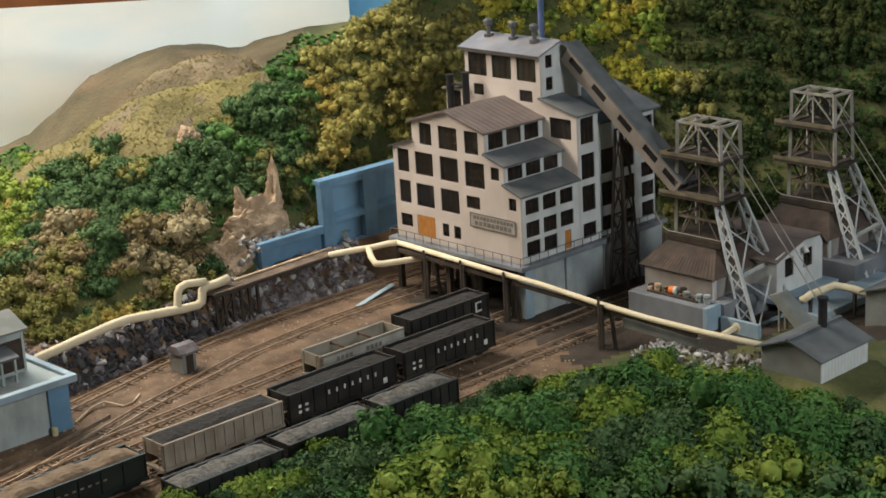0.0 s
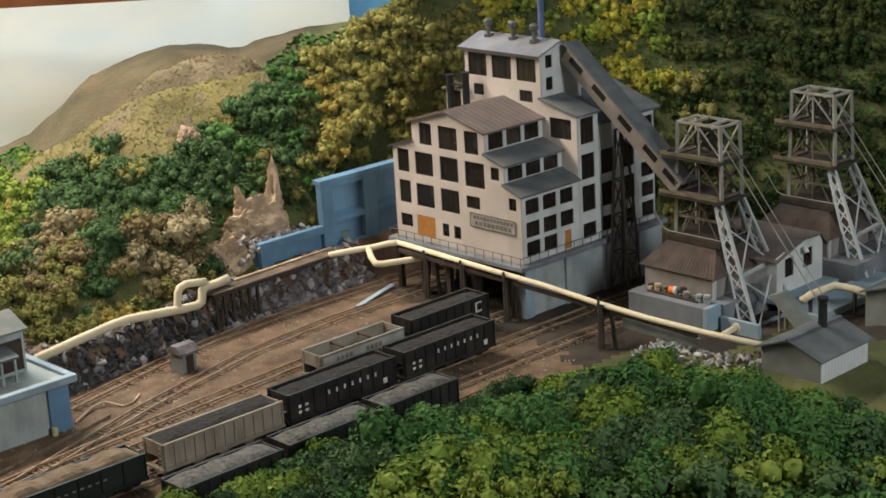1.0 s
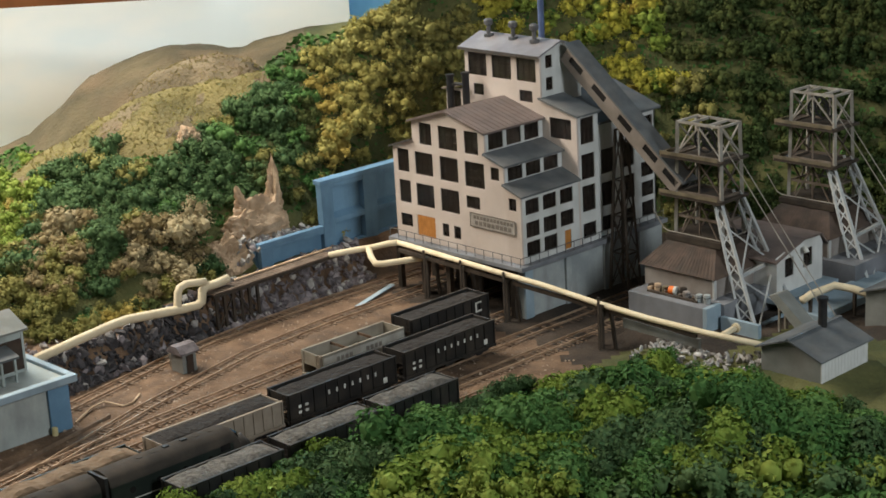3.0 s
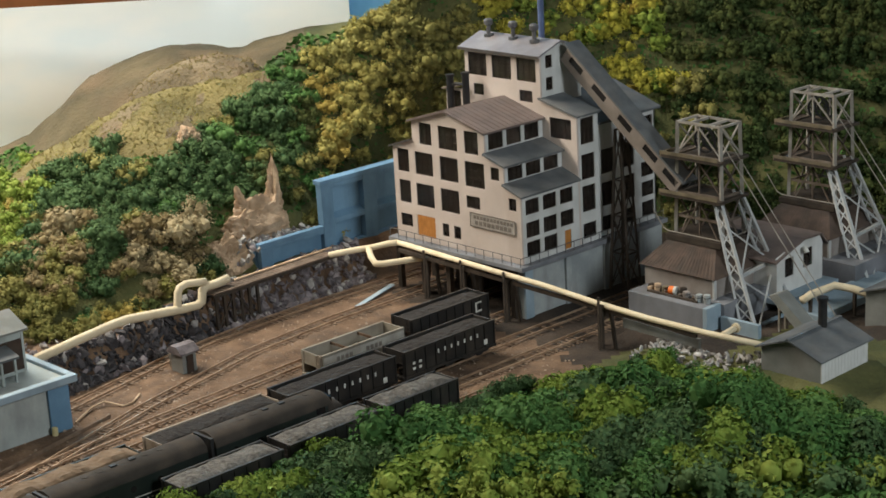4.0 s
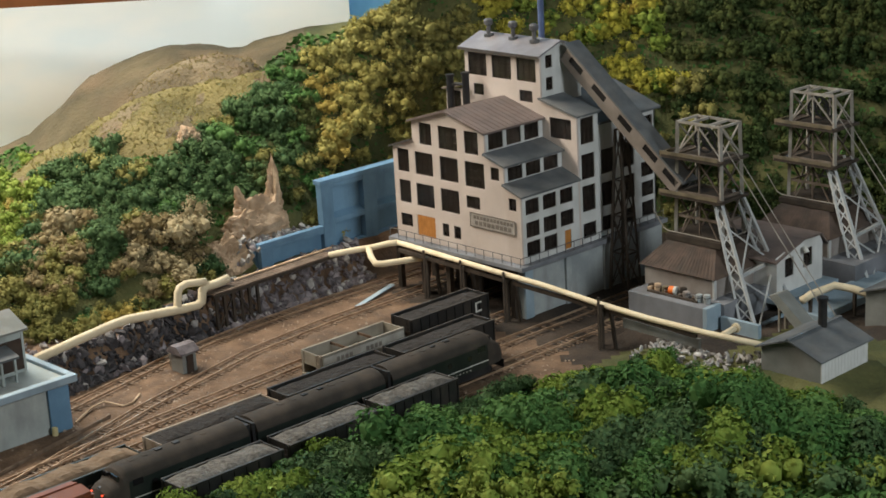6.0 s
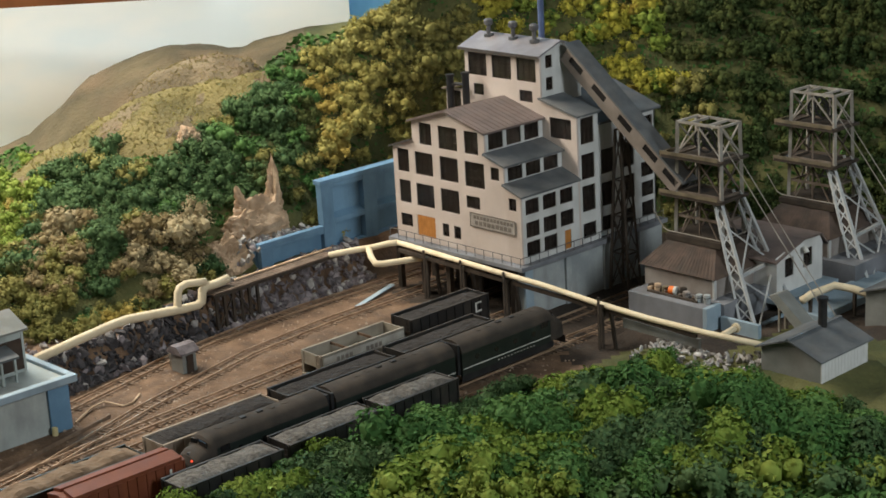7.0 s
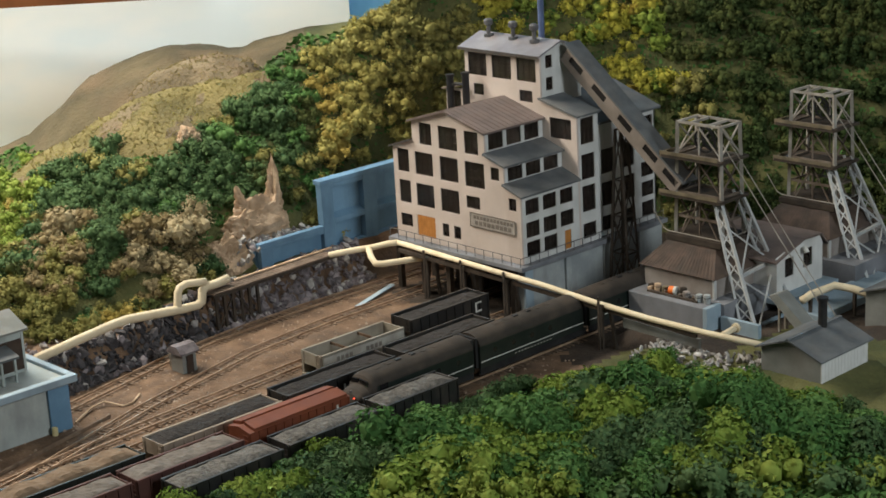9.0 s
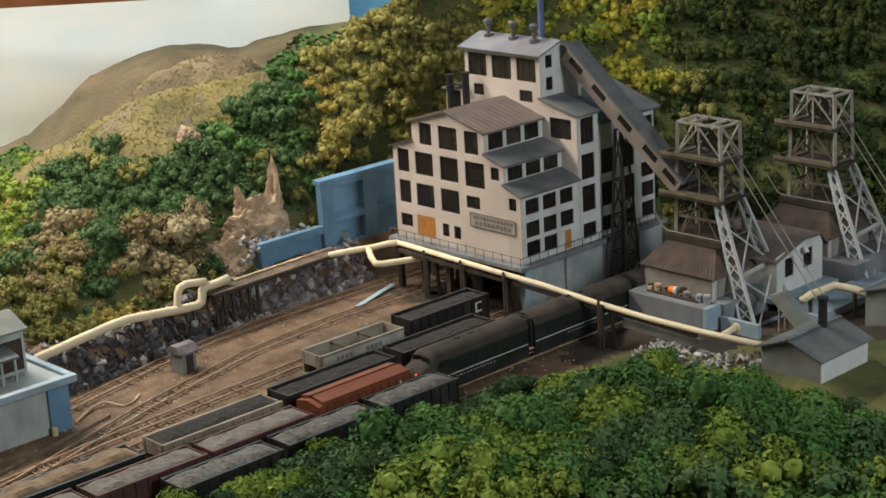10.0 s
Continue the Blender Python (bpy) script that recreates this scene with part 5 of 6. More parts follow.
def yard_hut():
    t = thing("yard_hut", -27.0, 3.7, 0, "small grey yard hut with dark sloping roof", "hut")
    part("hut_wall", box(B(), -1.0, 1.0, -0.85, 0.85, 0, 2.1, 0.03), M["shadowbox"], t)
    part("roof", prism(B(), [(-1.25, 2.05), (1.25, 2.05), (1.25, 2.2), (0.5, 2.85), (-0.5, 2.85), (-1.25, 2.2)], "y", -1.15, 1.15), M["rock"], t)
    part("door", box(B(), 1.1, 1.14, -0.4, 0.4, 0, 1.9), M["mullion"], t)
    s = thing("switch_stand", -29.0, 3.4, 0, "small switch stand with a white target", "switch stand")
    part("stand_post", tube(B(), [(0, 0, 0), (0, 0, 1.8)], 0.07, 8), M["steel_grey"], s)
    part("target", box(B(), -0.22, 0.22, -0.05, 0.05, 1.5, 1.95), M["white_mark"], s)


yard_hut()


def gable_shed():
    """The white gabled hoist house between the headframes."""
    t = thing("hoist_house", 0, 0, 0, "white gabled hoist house with brown roof and two windows", "building")
    X = 11.4
    ws = [(52.0, 53.5, 4.6, 6.6, 2, 3), (55.2, 56.8, 4.9, 6.9, 2, 3)]
    bm = wall_cells(B(), "x", X, 0.2, 50.6, 58.6, 3.0, 6.95, [w[:4] for w in ws])
    prism(bm, [(50.6, 6.95), (58.6, 6.95), (58.0, 8.0), (55.0, 8.1)], "x", X - 0.2, X)
    part("gable_wall", bm, M["white"], t)
    for w in ws:
        window(t, "x", X, *w)
    part("side_wall", box(B(), 2, X - 0.2, 50.6, 50.8, 2.38, 6.9), M["white"], t)
    part("view_block", box(B(), 3, X - 0.8, 51, 58, 2.4, 6.9), M["dark"], t)
    part("roof", prism(B(), [(50.1, 6.75), (55.0, 8.2), (58.1, 8.1), (59.2, 6.8), (59.2, 6.6), (58.0, 7.9), (55.0, 8.0), (50.1, 6.55)], "x", 1, X + 0.3), M["roof_brown"], t)
    part("footing", box(B(), 1.5, X + 1.6, 50.2, 59.2, 2.2, 3.0), M["paleblue"], t)
    part("lamp", tube(B(), [(X, 54.8, 7.1), (X + 0.5, 54.8, 7.3), (X + 0.7, 54.8, 6.8)], [0.1, 0.25, 0.3], 8), M["white_mark"], t)
    d = thing("concrete_dock", 0, 0, 0, "pale blue concrete dock beside the hoist house", "platform")
    part("slab", box(B(), 13.0, 17.0, 50, 66, 0, 2.2, 0.05), M["paleblue"], d)
    part("step", box(B(), 12.5, 13.0, 46.3, 50, 0, 1.6), M["paleblue"], d)


gable_shed()


def corrugated_shed(x0, x1, y0, y1, z0, eave, rise, label, chimney=None):
    t = thing("shed", x0, y0, z0, label, "shed", "corrugated sheds")
    w, d, h = x1 - x0, y1 - y0, eave - z0
    bm = B()
    prism(bm, [(0.1, 0), (w - 0.1, 0), (w - 0.1, h), (w / 2, h + rise - 0.1), (0.1, h)], "y", 0.25, d - 0.25)
    part("shed_body", bm, M["shadowbox"], t)
    # Light on the right-hand wall is put into a white panel with ribs.
    part("side_panel", box(B(), w - 0.1, w, 0.25, d - 0.25, 0, h), M["white"], t, "side panel paled for light")
    bm = B()
    for i in range(int(d / 0.5)):
        box(bm, w, w + 0.02, 0.3 + i * 0.5, 0.38 + i * 0.5, 0, h - 0.05)
    part("corrugation", bm, M["white"], t)
    for s in (-1, 1):
        a, b = (w / 2, h + rise), (w / 2 + s * (w / 2 + 0.3), h - 0.08)
        part("roof", prism(B(), [a, b, (b[0], b[1] + 0.16), (a[0], a[1] + 0.16)], "y", -0.25, d + 0.25), M["roof_grey"], t)
    part("ridge_cap", box(B(), w / 2 - 0.18, w / 2 + 0.18, -0.25, d + 0.25, h + rise + 0.1, h + rise + 0.22), M["roof_grey"], t)
    if chimney:
        cx, cy, cz = chimney
        bm = tube(B(), [(cx - x0, cy - y0, h), (cx - x0, cy - y0, cz - z0)], 0.42, 14)
        tube(bm, [(cx - x0, cy - y0, cz - z0), (cx - x0, cy - y0, cz - z0 + 0.3)], 0.52, 14)
        part("chimney", bm, M["iron"], t)
    return t


corrugated_shed(22.8, 29.4, 32.2, 39.9, 3.2, 5.4, 1.3, "grey gabled shed with black chimney pipe and slate roof", (26.2, 37.2, 9.2))
corrugated_shed(21.3, 29.5, 51.2, 62, 1.0, 5.3, 1.4, "grey gabled shed behind the chimney shed")


def chute():
    t = thing("ash_chute", 0, 0, 0, "grey sheet-metal chute leaning beside the shed", "chute")
    part("chute_body", prism(B(), [(14.2, 5.0), (18.6, 1.2), (18.6, 2.6), (15.2, 5.4)], "y", 45.4, 47.2), M["shadowbox"], t)
    for x, y in ((15.2, 45.8), (15.2, 46.8), (18.0, 46.3)):
        part("leg", beam(B(), (x, y, 0), (x, y, 4.2 if x < 16 else 1.8), 0.2), M["steel_grey"], t)
    p = thing("steam_pipe", 0, 0, 0, "cream steam pipe arching behind the shed", "pipe")
    part("pipe", tube(B(), [(15.2, 49.6, 3.6), (15.5, 50.8, 4.0), (16.2, 53.8, 4.3), (18.2, 54.2, 4.2), (21.4, 53.8, 4.0)], 0.4, 12), M["cream"], p, smooth=True)
    part("post", box(B(), 15.4, 15.7, 50.4, 50.7, 0, 3.7), M["timber"], p)
    part("post", box(B(), 18.2, 18.5, 54.0, 54.3, 0, 3.9), M["timber"], p)


chute()


def clutter():
    """Drums and scrap on the foundation, rods and a board in the yard."""
    bm = tube(B(), [(0, 0, 0.0), (0.55, 0.1, 0.0)], 0.45, 16)
    bm.transform(Matrix.Translation((3.95, 42.6, 4.35)))
    d = thing("oil_drum", 0, 0, 0, "orange and white drum lying on the foundation", "drum")
    part("drum_body", bm, M["rust_orange"], d)
    bm = tube(B(), [(4.5, 42.7, 4.35), (4.75, 42.74, 4.35)], 0.46, 16)
    part("drum_end", bm, M["white_mark"], d)
    for i, (x, y, h, m) in enumerate(((2.3, 42.7, 0.8, "cliff"), (3.1, 42.9, 0.6, "deckwood"), (6.1, 42.6, 0.7, "house_wall"), (7.9, 42.4, 0.8, "concrete"), (8.8, 42.5, 0.9, "concrete"), (1.4, 42.8, 0.6, "timber"), (5.4, 43.0, 0.9, "timber"))):
        c = thing("scrap_barrel", x, y, 3.9, "small weathered barrel on the foundation", "barrel", "scrap on the foundation")
        part("barrel_body", tube(B(), [(0, 0, 0), (0, 0, h * 0.5), (0, 0, h)], [0.34, 0.4, 0.34], 12), M[m], c)
        part("barrel_hoop", tube(B(), [(0, 0, h * 0.62), (0, 0, h * 0.7)], 0.405, 12), M["iron"], c)
    rng = random.Random(17)
    for i in range(9):
        c = B()
        a, l, h = rng.uniform(0, 3.1), rng.uniform(0.4, 1.1), rng.uniform(0.15, 0.5)
        box(c, -l / 2, l / 2, -0.18, 0.18, 0, h, 0.03)
        c.transform(Matrix.Rotation(a, 4, "Z"))
        k = thing("scrap_block", 1.6 + i * 0.78, 42.45 + rng.uniform(-0.1, 0.5), 3.9, "weathered scrap block lying on the foundation", "scrap", "scrap on the foundation")
        part("block", c, M[rng.choice(("timber", "house_wall", "cliff", "tower_brown"))], k)
    y_ = thing("yellow_drum", -22.4, -14.2, 0, "small yellow drum beside the power house", "drum")
    part("drum_body", tube(B(), [(0, 0, 0), (0, 0, 0.75)], 0.28, 12), M["yellow_mark"], y_)
    part("drum_lid", tube(B(), [(0, 0, 0.75), (0, 0, 0.8)], 0.24, 12), M["yellow_mark"], y_)
    solo("loose_timber", box(B(), 1.5, 8.0, 41.9, 42.2, 3.9, 4.1), M["timber"], "dark timber laid along the foundation edge", "timber")
    solo("bent_rod", tube(B(), [(-23.4, -11.4, 0.1), (-25.2, -8.4, 0.25), (-25.2, -7.0, 0.4), (-23.4, -6.1, 0.12), (-23.4, -5.0, 0.12), (-24.8, -3.2, 0.12)], 0.12, 8), M["cliff"], "bent tan rod lying on the yard dirt", "rod")
    bm = beam(B(), (-18.0, -23.5, 0.15), (-22.2, -8.4, 0.15), 0.22, 0.3)
    solo("loose_rail", bm, M["tie"], "loose brown rail lying beside the track", "rail")
    b = beam(B(), (-27.8, 27.5, 0.15), (-30.1, 34.8, 0.35), 0.6, 0.12)
    solo("loose_board", b, M["bluebar"], "blue-grey board lying in the yard", "board")


clutter()


# ---- rocks ----
def rock_mesh(seed, sub=1):
    bm = B()
    bmesh.ops.create_icosphere(bm, subdivisions=sub, radius=0.5)
    for v in bm.verts:
        f = 0.75 + 0.7 * noise.noise(v.co * 2.2 + Vector((seed * 7.1, 0, 0)))
        v.co = Vector((v.co.x * f * 1.2, v.co.y * f, v.co.z * f * 0.8))
    return bm


ROCK = [mesh_of("stone", rock_mesh(i), M["rock"]) for i in range(5)]
ROCKD = [mesh_of("stone", rock_mesh(i + 5), M["shaded_rock"]) for i in range(4)]
ROCKP = [mesh_of("stone", rock_mesh(i + 9), M["rock_pale"]) for i in range(4)]


def rock_bank():
    """Loose stones heaped against the bank: one thing of stones, the biggest of them parts."""
    t = thing("rock_bank", 0, 0, 0, "bank of grey and pale loose rocks along the yard", "rock bank")
    rng = random.Random(5)
    spots = []
    for i in range(1500):
        y = rng.uniform(-9, 36)
        e = lerp(EDGE, y)
        f = rng.random()
        x = e + 0.9 - f * 3.6
        spots.append((x, y, max(height(x, y), 0), rng.uniform(0.5, 1.25) * (1.45 if rng.random() < 0.15 else 0.9)))
    spots.sort(key=lambda s: -s[3])
    for x, y, z, s in spots[:290]:
        # Most stones below y 13 are darkened to paint the pipe's shadow.
        pale = rng.random() < (0.30 if y > 12 else 0.10)
        ob = shared("stone", rng.choice(ROCKP if pale else ROCK if y > 13 + rng.uniform(-2, 2) or rng.random() < 0.25 else ROCKD), t, x, y, z + 0.1 * s, rng.uniform(0, 360), rng.uniform(0, 360), rng.uniform(0, 360))
        ob.scale = (s, s, s)
    grey, dark = B(), B()
    for k, (x, y, z, s) in enumerate(spots[290:]):
        bm = grey if y > 13 + rng.uniform(-2, 2) else dark
        b = rock_mesh(k % 23)
        b.transform(Matrix.Translation((x, y, z + 0.1 * s)) @ Euler((rng.random() * 6, rng.random() * 6, 0)).to_matrix().to_4x4() @ Matrix.Scale(s, 4))
        me = bpy.data.meshes.new("tmp")
        b.to_mesh(me)
        b.free()
        bm.from_mesh(me)
        bpy.data.meshes.remove(me)
    part("rubble", grey, M["rock"], t, kind="stuff")
    part("rubble", dark, M["shaded_rock"], t, kind="stuff")


rock_bank()


def pale_heap(name, label, n, area, lift, seed, big=0.7):
    t = thing(name, 0, 0, 0, label, "rocks")
    rng = random.Random(seed)
    for i in range(n):
        x, y = rng.uniform(area[0], area[1]), rng.uniform(area[2], area[3])
        s = rng.uniform(0.4, 1.0) * big
        z = lift(x, y) + rng.uniform(0, 0.25)
        ob = shared("stone", rng.choice(ROCKP if rng.random() < 0.75 else ROCK), t, x, y, z, rng.uniform(0, 360), rng.uniform(0, 360), 0)
        ob.scale = (s * 1.2, s, s * 0.9)


pale_heap("rock_pile", "pale broken stone heaped behind the blue wall", 75, (-40.3, -38.65, 21.8, 31.6), lambda x, y: 6.35 + 0.3 * bump(x, y, 1), 3, 0.95)
pale_heap("rock_pile", "pale broken stone at the end of the blue wall", 16, (-40.5, -37.0, 19.6, 22.4), lambda x, y: height(x, y) + 1.2 + 0.6 * (y - 20), 13, 1.2)
pale_heap("rock_pile", "pale broken stone beneath the steam pipe", 170, (7.5, 23.0, 31.2, 35.6), lambda x, y: height(x, y) + 0.2, 4, 0.85)
pale_heap("rock_pile", "pale stones on the slope above the power house", 40, (-38.5, -34.2, -8, 1), lambda x, y: height(x, y) + 0.1, 6, 1.0)


def yard_litter():
    """Small stones and dirt clods scattered between the tracks."""
    rng = random.Random(8)
    bm = B()
    for k in range(1500):
        x, y = rng.uniform(-33, 4.5), rng.uniform(-28, 30)
        s = rng.uniform(0.06, 0.2) * (1.8 if rng.random() < 0.04 else 1)
        v = [bm.verts.new((x + s * math.cos(a + rng.uniform(-0.4, 0.4)), y + s * math.sin(a + rng.uniform(-0.4, 0.4)), -0.02)) for a in (0, 1.57, 3.14, 4.71)]
        top = bm.verts.new((x, y, s * rng.uniform(0.5, 1.0)))
        for i in range(4):
            bm.faces.new((v[i], v[(i + 1) % 4], top))
    solo("yard_gravel", bm, M["litter"], "scattered small tan stones on the yard dirt", "gravel", kind="stuff")


M["litter"] = material("tan_gravel", (0.22, 0.165, 0.12), (0.40, 0.32, 0.25), 0.95, scale=0.5, fine=2, bump=0.3, vary=0.5)
yard_litter()


def outcrop(x, y, z, h, rx, ry, blunt, seed, label, lean=(0, 0)):
    """A craggy plaster rock: rings drawn in towards the top and broken by ridged noise."""
    bm, nr, ns = B(), 30, 56
    rings = []
    for i in range(nr + 1):
        t = i / nr
        f = (1 - t) ** blunt * 0.94 + 0.06 * (1 - t)
        ring = []
        for k in range(ns):
            a = k * math.tau / ns
            c = Vector((math.cos(a) * 1.4, math.sin(a) * 1.4 * ry / rx, t * h / rx * 0.8 + seed * 5))
            g = 1 + 0.55 * noise.fractal(c * 0.8, 0.9, 2.0, 4) - 0.28 * abs(noise.noise(Vector((c.x * 2.0, c.y * 2.0, c.z * 2.2)))) + 0.16 * noise.fractal(c * 3.2, 0.7, 2.0, 4)
            zz = t * h * (1 + 0.16 * noise.noise(c * 1.1 + Vector((9, 0, 0))))
            ring.append(bm.verts.new((x + lean[0] * t + rx * f * g * math.cos(a), y + lean[1] * t + ry * f * g * math.sin(a), z + zz)))
        rings.append(ring)
    for p, q in zip(rings, rings[1:]):
        for k in range(ns):
            bm.faces.new((p[k], p[(k + 1) % ns], q[(k + 1) % ns], q[k]))
    bm.faces.new(rings[-1])
    return solo("rock_outcrop", bm, M["cliff"], label, "rock")


def mound(x, y, z, sx, sy, sz, seed, label):
    """A lumpy plaster rock, broader than it is high."""
    bm = B()
    bmesh.ops.create_icosphere(bm, subdivisions=5, radius=1.0)
    for v in bm.verts:
        c = v.co.copy()
        f = 1 + 0.36 * noise.fractal(c * 1.2 + Vector((seed, 0, 0)), 1.0, 2.0, 4) - 0.22 * abs(noise.noise(c * 2.6 + Vector((0, seed, 0)))) + 0.12 * noise.fractal(c * 5 + Vector((seed, 3, 0)), 0.8, 2.0, 4)
        v.co = Vector((x + c.x * sx * f, y + c.y * sy * f, z + c.z * sz * f))
    return solo("rock_outcrop", bm, M["cliff"], label, "rock")


outcrop(-42.6, 28.6, 3.6, 10.4, 1.5, 1.7, 0.5, 2.3, "tall tan rock spire rising above the blue wall")
mound(-42.4, 25.2, 6.9, 2.2, 4.6, 3.6, 4.0, "craggy tan rock outcrop behind the blue wall")
mound(-42.7, 28.0, 6.0, 1.8, 2.0, 4.2, 5.0, "broad tan rock shoulder below the spire")
outcrop(-42.6, 24.0, 8.2, 4.2, 0.7, 0.9, 0.4, 9.0, "small tan rock horn on the outcrop", (0, -0.6))
mound(-40.2, 19.6, 4.6, 2.0, 3.3, 3.3, 7.0, "smooth tan rock slope above the rock bank")
X_, Y_ = unpolar(-29.0, 201.5)
mound(X_, Y_, height(X_, Y_) + 0.9, 1.2, 1.8, 1.6, 12.0, "pinkish tan rock knob on the wooded slope")


# ---- woods ----
F["scrub"] = foliage("pale_olive_scrub", (0.10, 0.086, 0.028), (0.165, 0.138, 0.049), (0.24, 0.20, 0.076))
def crown_mesh(name, seed, leaves, lobes, r=1.7, leaf=0.3, fuzz=0.18, lay=0.0, lobe=1.0, core=0.78):
    """A crown of leaf clumps: leaves turned all ways over several uneven lobes, on dark inner boughs."""
    rng = np.random.default_rng(seed)
    c = rng.normal(size=(lobes, 3))
    c /= np.linalg.norm(c, axis=1)[:, None]
    c *= (rng.uniform(0.35, 0.95, lobes) * r)[:, None] * np.array([1, 1, 0.7])
    c[:, 2] += 1.5
    c[:, 2] = np.maximum(c[:, 2], 0.45)
    rad = rng.uniform(0.34, 0.74, lobes) * r * 0.72 * lobe
    k = rng.integers(0, lobes, leaves)
    d = rng.normal(size=(leaves, 3))
    d[:, 2] += 0.35
    d /= np.linalg.norm(d, axis=1)[:, None]
    p = c[k] + d * (rad[k] * rng.uniform(0.94 - fuzz, 0.94 + fuzz, leaves))[:, None]
    n = d * (1 - lay) + np.array([0, 0, lay]) + rng.normal(size=(leaves, 3)) * 0.5
    n /= np.linalg.norm(n, axis=1)[:, None]
    a = np.cross(n, rng.normal(size=(leaves, 3)))
    a /= np.linalg.norm(a, axis=1)[:, None]
    b = np.cross(n, a)
    s = leaf * rng.uniform(0.5, 1.2, leaves)[:, None]
    quad = np.stack([p - a * s * 0.55, p - b * s * 0.4 + n * s * 0.15, p + a * s * 0.6, p + b * s * 0.4 + n * s * 0.1], 1).reshape(-1, 3)
    verts = (quad * S).tolist()
    faces = [(4 * i, 4 * i + 1, 4 * i + 2, 4 * i + 3) for i in range(leaves)]
    for i in range(lobes):
        bm = B()
        bmesh.ops.create_icosphere(bm, subdivisions=1, radius=float(rad[i]) * core)
        o = len(verts)
        bm.verts.index_update()
        verts += [tuple((v.co + Vector(c[i])) * S) for v in bm.verts]
        faces += [tuple(o + v.index for v in f.verts) for f in bm.faces]
        bm.free()
    me = bpy.data.meshes.new(name)
    me.from_pydata(verts, [], faces)
    me.materials.append(F["green"])
    return me


def trunk_mesh(seed):
    rng = random.Random(seed)
    bm = tube(B(), [(0, 0, -0.6), (0.05, 0.02, 0.3), (0.0, 0.06, 1.0), (0.1, 0, 1.7)], [0.17, 0.14, 0.11, 0.05], 7)
    for i in range(4):
        a = rng.uniform(0, 6.3)
        tube(bm, [(0, 0.03, 0.5 + 0.25 * i), (0.5 * math.cos(a), 0.5 * math.sin(a), 1.0 + 0.25 * i), (0.95 * math.cos(a), 0.95 * math.sin(a), 1.5 + 0.2 * i)], [0.07, 0.05, 0.02], 5)
    return mesh_of("trunk", bm, M["bark"])


CROWN = [crown_mesh("crown", 11 + i, 2300, 10 + i % 4, leaf=0.27, fuzz=0.15, lay=0.12, lobe=1.15, core=0.74) for i in range(9)]
TRUNK = [trunk_mesh(i) for i in range(3)]
LABEL = {"green": "leafy mid-green model tree", "dark": "dense dark blue-green model tree", "lime": "bright yellow-green model tree", "olive": "olive-green model tree",
         "gold": "golden yellow-leaved model tree", "straw": "pale olive model tree", "deep": "green model tree darkened for shade", "sunlit": "yellow-green model tree", "amber": "amber-leaved model tree", "moss": "muted moss-green model tree", "brown": "brown autumn model tree", "tan": "dry tan-leaved model tree"}


def tree(x, y, kind, size, rng, where, sink=0.0):
    t = thing("tree", x, y, height(x, y) - sink, LABEL[kind] + " " + where, "tree", "trees " + where, rz=rng.uniform(0, 360))
    tr = shared("trunk", rng.choice(TRUNK), t)
    cr = new("crown", rng.choice(CROWN if "bank" in where else GROVE))
    cr.parent = t
    cr.material_slots[0].link = "OBJECT"
    cr.material_slots[0].material = F[kind]
    tr.scale = (size, size, size)
    cr.scale = (size * rng.uniform(0.9, 1.15), size * rng.uniform(0.9, 1.15), size * rng.uniform(0.85, 1.1))


KINDS = list(F)


def grove(name, label, rows, seed, crowns=None):
    """Far woods joined into one mesh: crowns turned and sized one by one."""
    rng = np.random.default_rng(seed)
    vs, loops, totals, mats, base = [], [], [], [], 0
    for x, y, kind, size, sink in rows:
        me = (crowns or GROVE)[int(rng.integers(len(crowns or GROVE)))]
        v = np.empty(len(me.vertices) * 3)
        me.vertices.foreach_get("co", v)
        v = v.reshape(-1, 3)
        a = rng.uniform(0, math.tau)
        turn = np.array([[math.cos(a), -math.sin(a), 0], [math.sin(a), math.cos(a), 0], [0, 0, 1]])
        k = size * rng.uniform(0.88, 1.12, 3)
        vs.append((v @ turn.T) * k + np.array([x, y, height(x, y) - sink]) * S)
        li, lt = np.empty(len(me.loops), np.int32), np.empty(len(me.polygons), np.int32)
        me.loops.foreach_get("vertex_index", li)
        me.polygons.foreach_get("loop_total", lt)
        loops.append(li + base)
        totals.append(lt)
        mats.append(np.full(len(lt), KINDS.index(kind), np.int32))
        base += len(v)
    vs, loops, totals, mats = (np.concatenate(q) for q in (vs, loops, totals, mats))
    me = bpy.data.meshes.new(name)
    me.vertices.add(len(vs)), me.loops.add(len(loops)), me.polygons.add(len(totals))
    me.vertices.foreach_set("co", vs.ravel())
    me.loops.foreach_set("vertex_index", loops)
    me.polygons.foreach_set("loop_start", np.concatenate([[0], np.cumsum(totals)[:-1]]).astype(np.int32))
    for k in KINDS:
        me.materials.append(F[k])
    me.polygons.foreach_set("material_index", mats)
    me.update(calc_edges=True)
    me.validate()
    return tagged(new(name, me), label, "woods", kind="stuff")


GROVE = [crown_mesh("grove_crown", 41 + i, 820, 17 + i % 4, leaf=0.27, fuzz=0.34, lay=0.45, lobe=0.85, core=0.7) for i in range(6)]


def pick(rng, *pairs):
    v = rng.random() * sum(w for _, w in pairs)
    for k, w in pairs:
        v -= w
        if v <= 0:
            return k
    return pairs[-1][0]


def patch(rng, x, y, *pairs):
    """Like pick, but neighbouring trees mostly agree."""
    v = min(max(0.5 + 0.85 * bump(x, y, 6, 31) + rng.uniform(-0.16, 0.16), 0), 0.999) * sum(w for _, w in pairs)
    for k, w in pairs:
        v -= w
        if v <= 0:
            return k
    return pairs[-1][0]


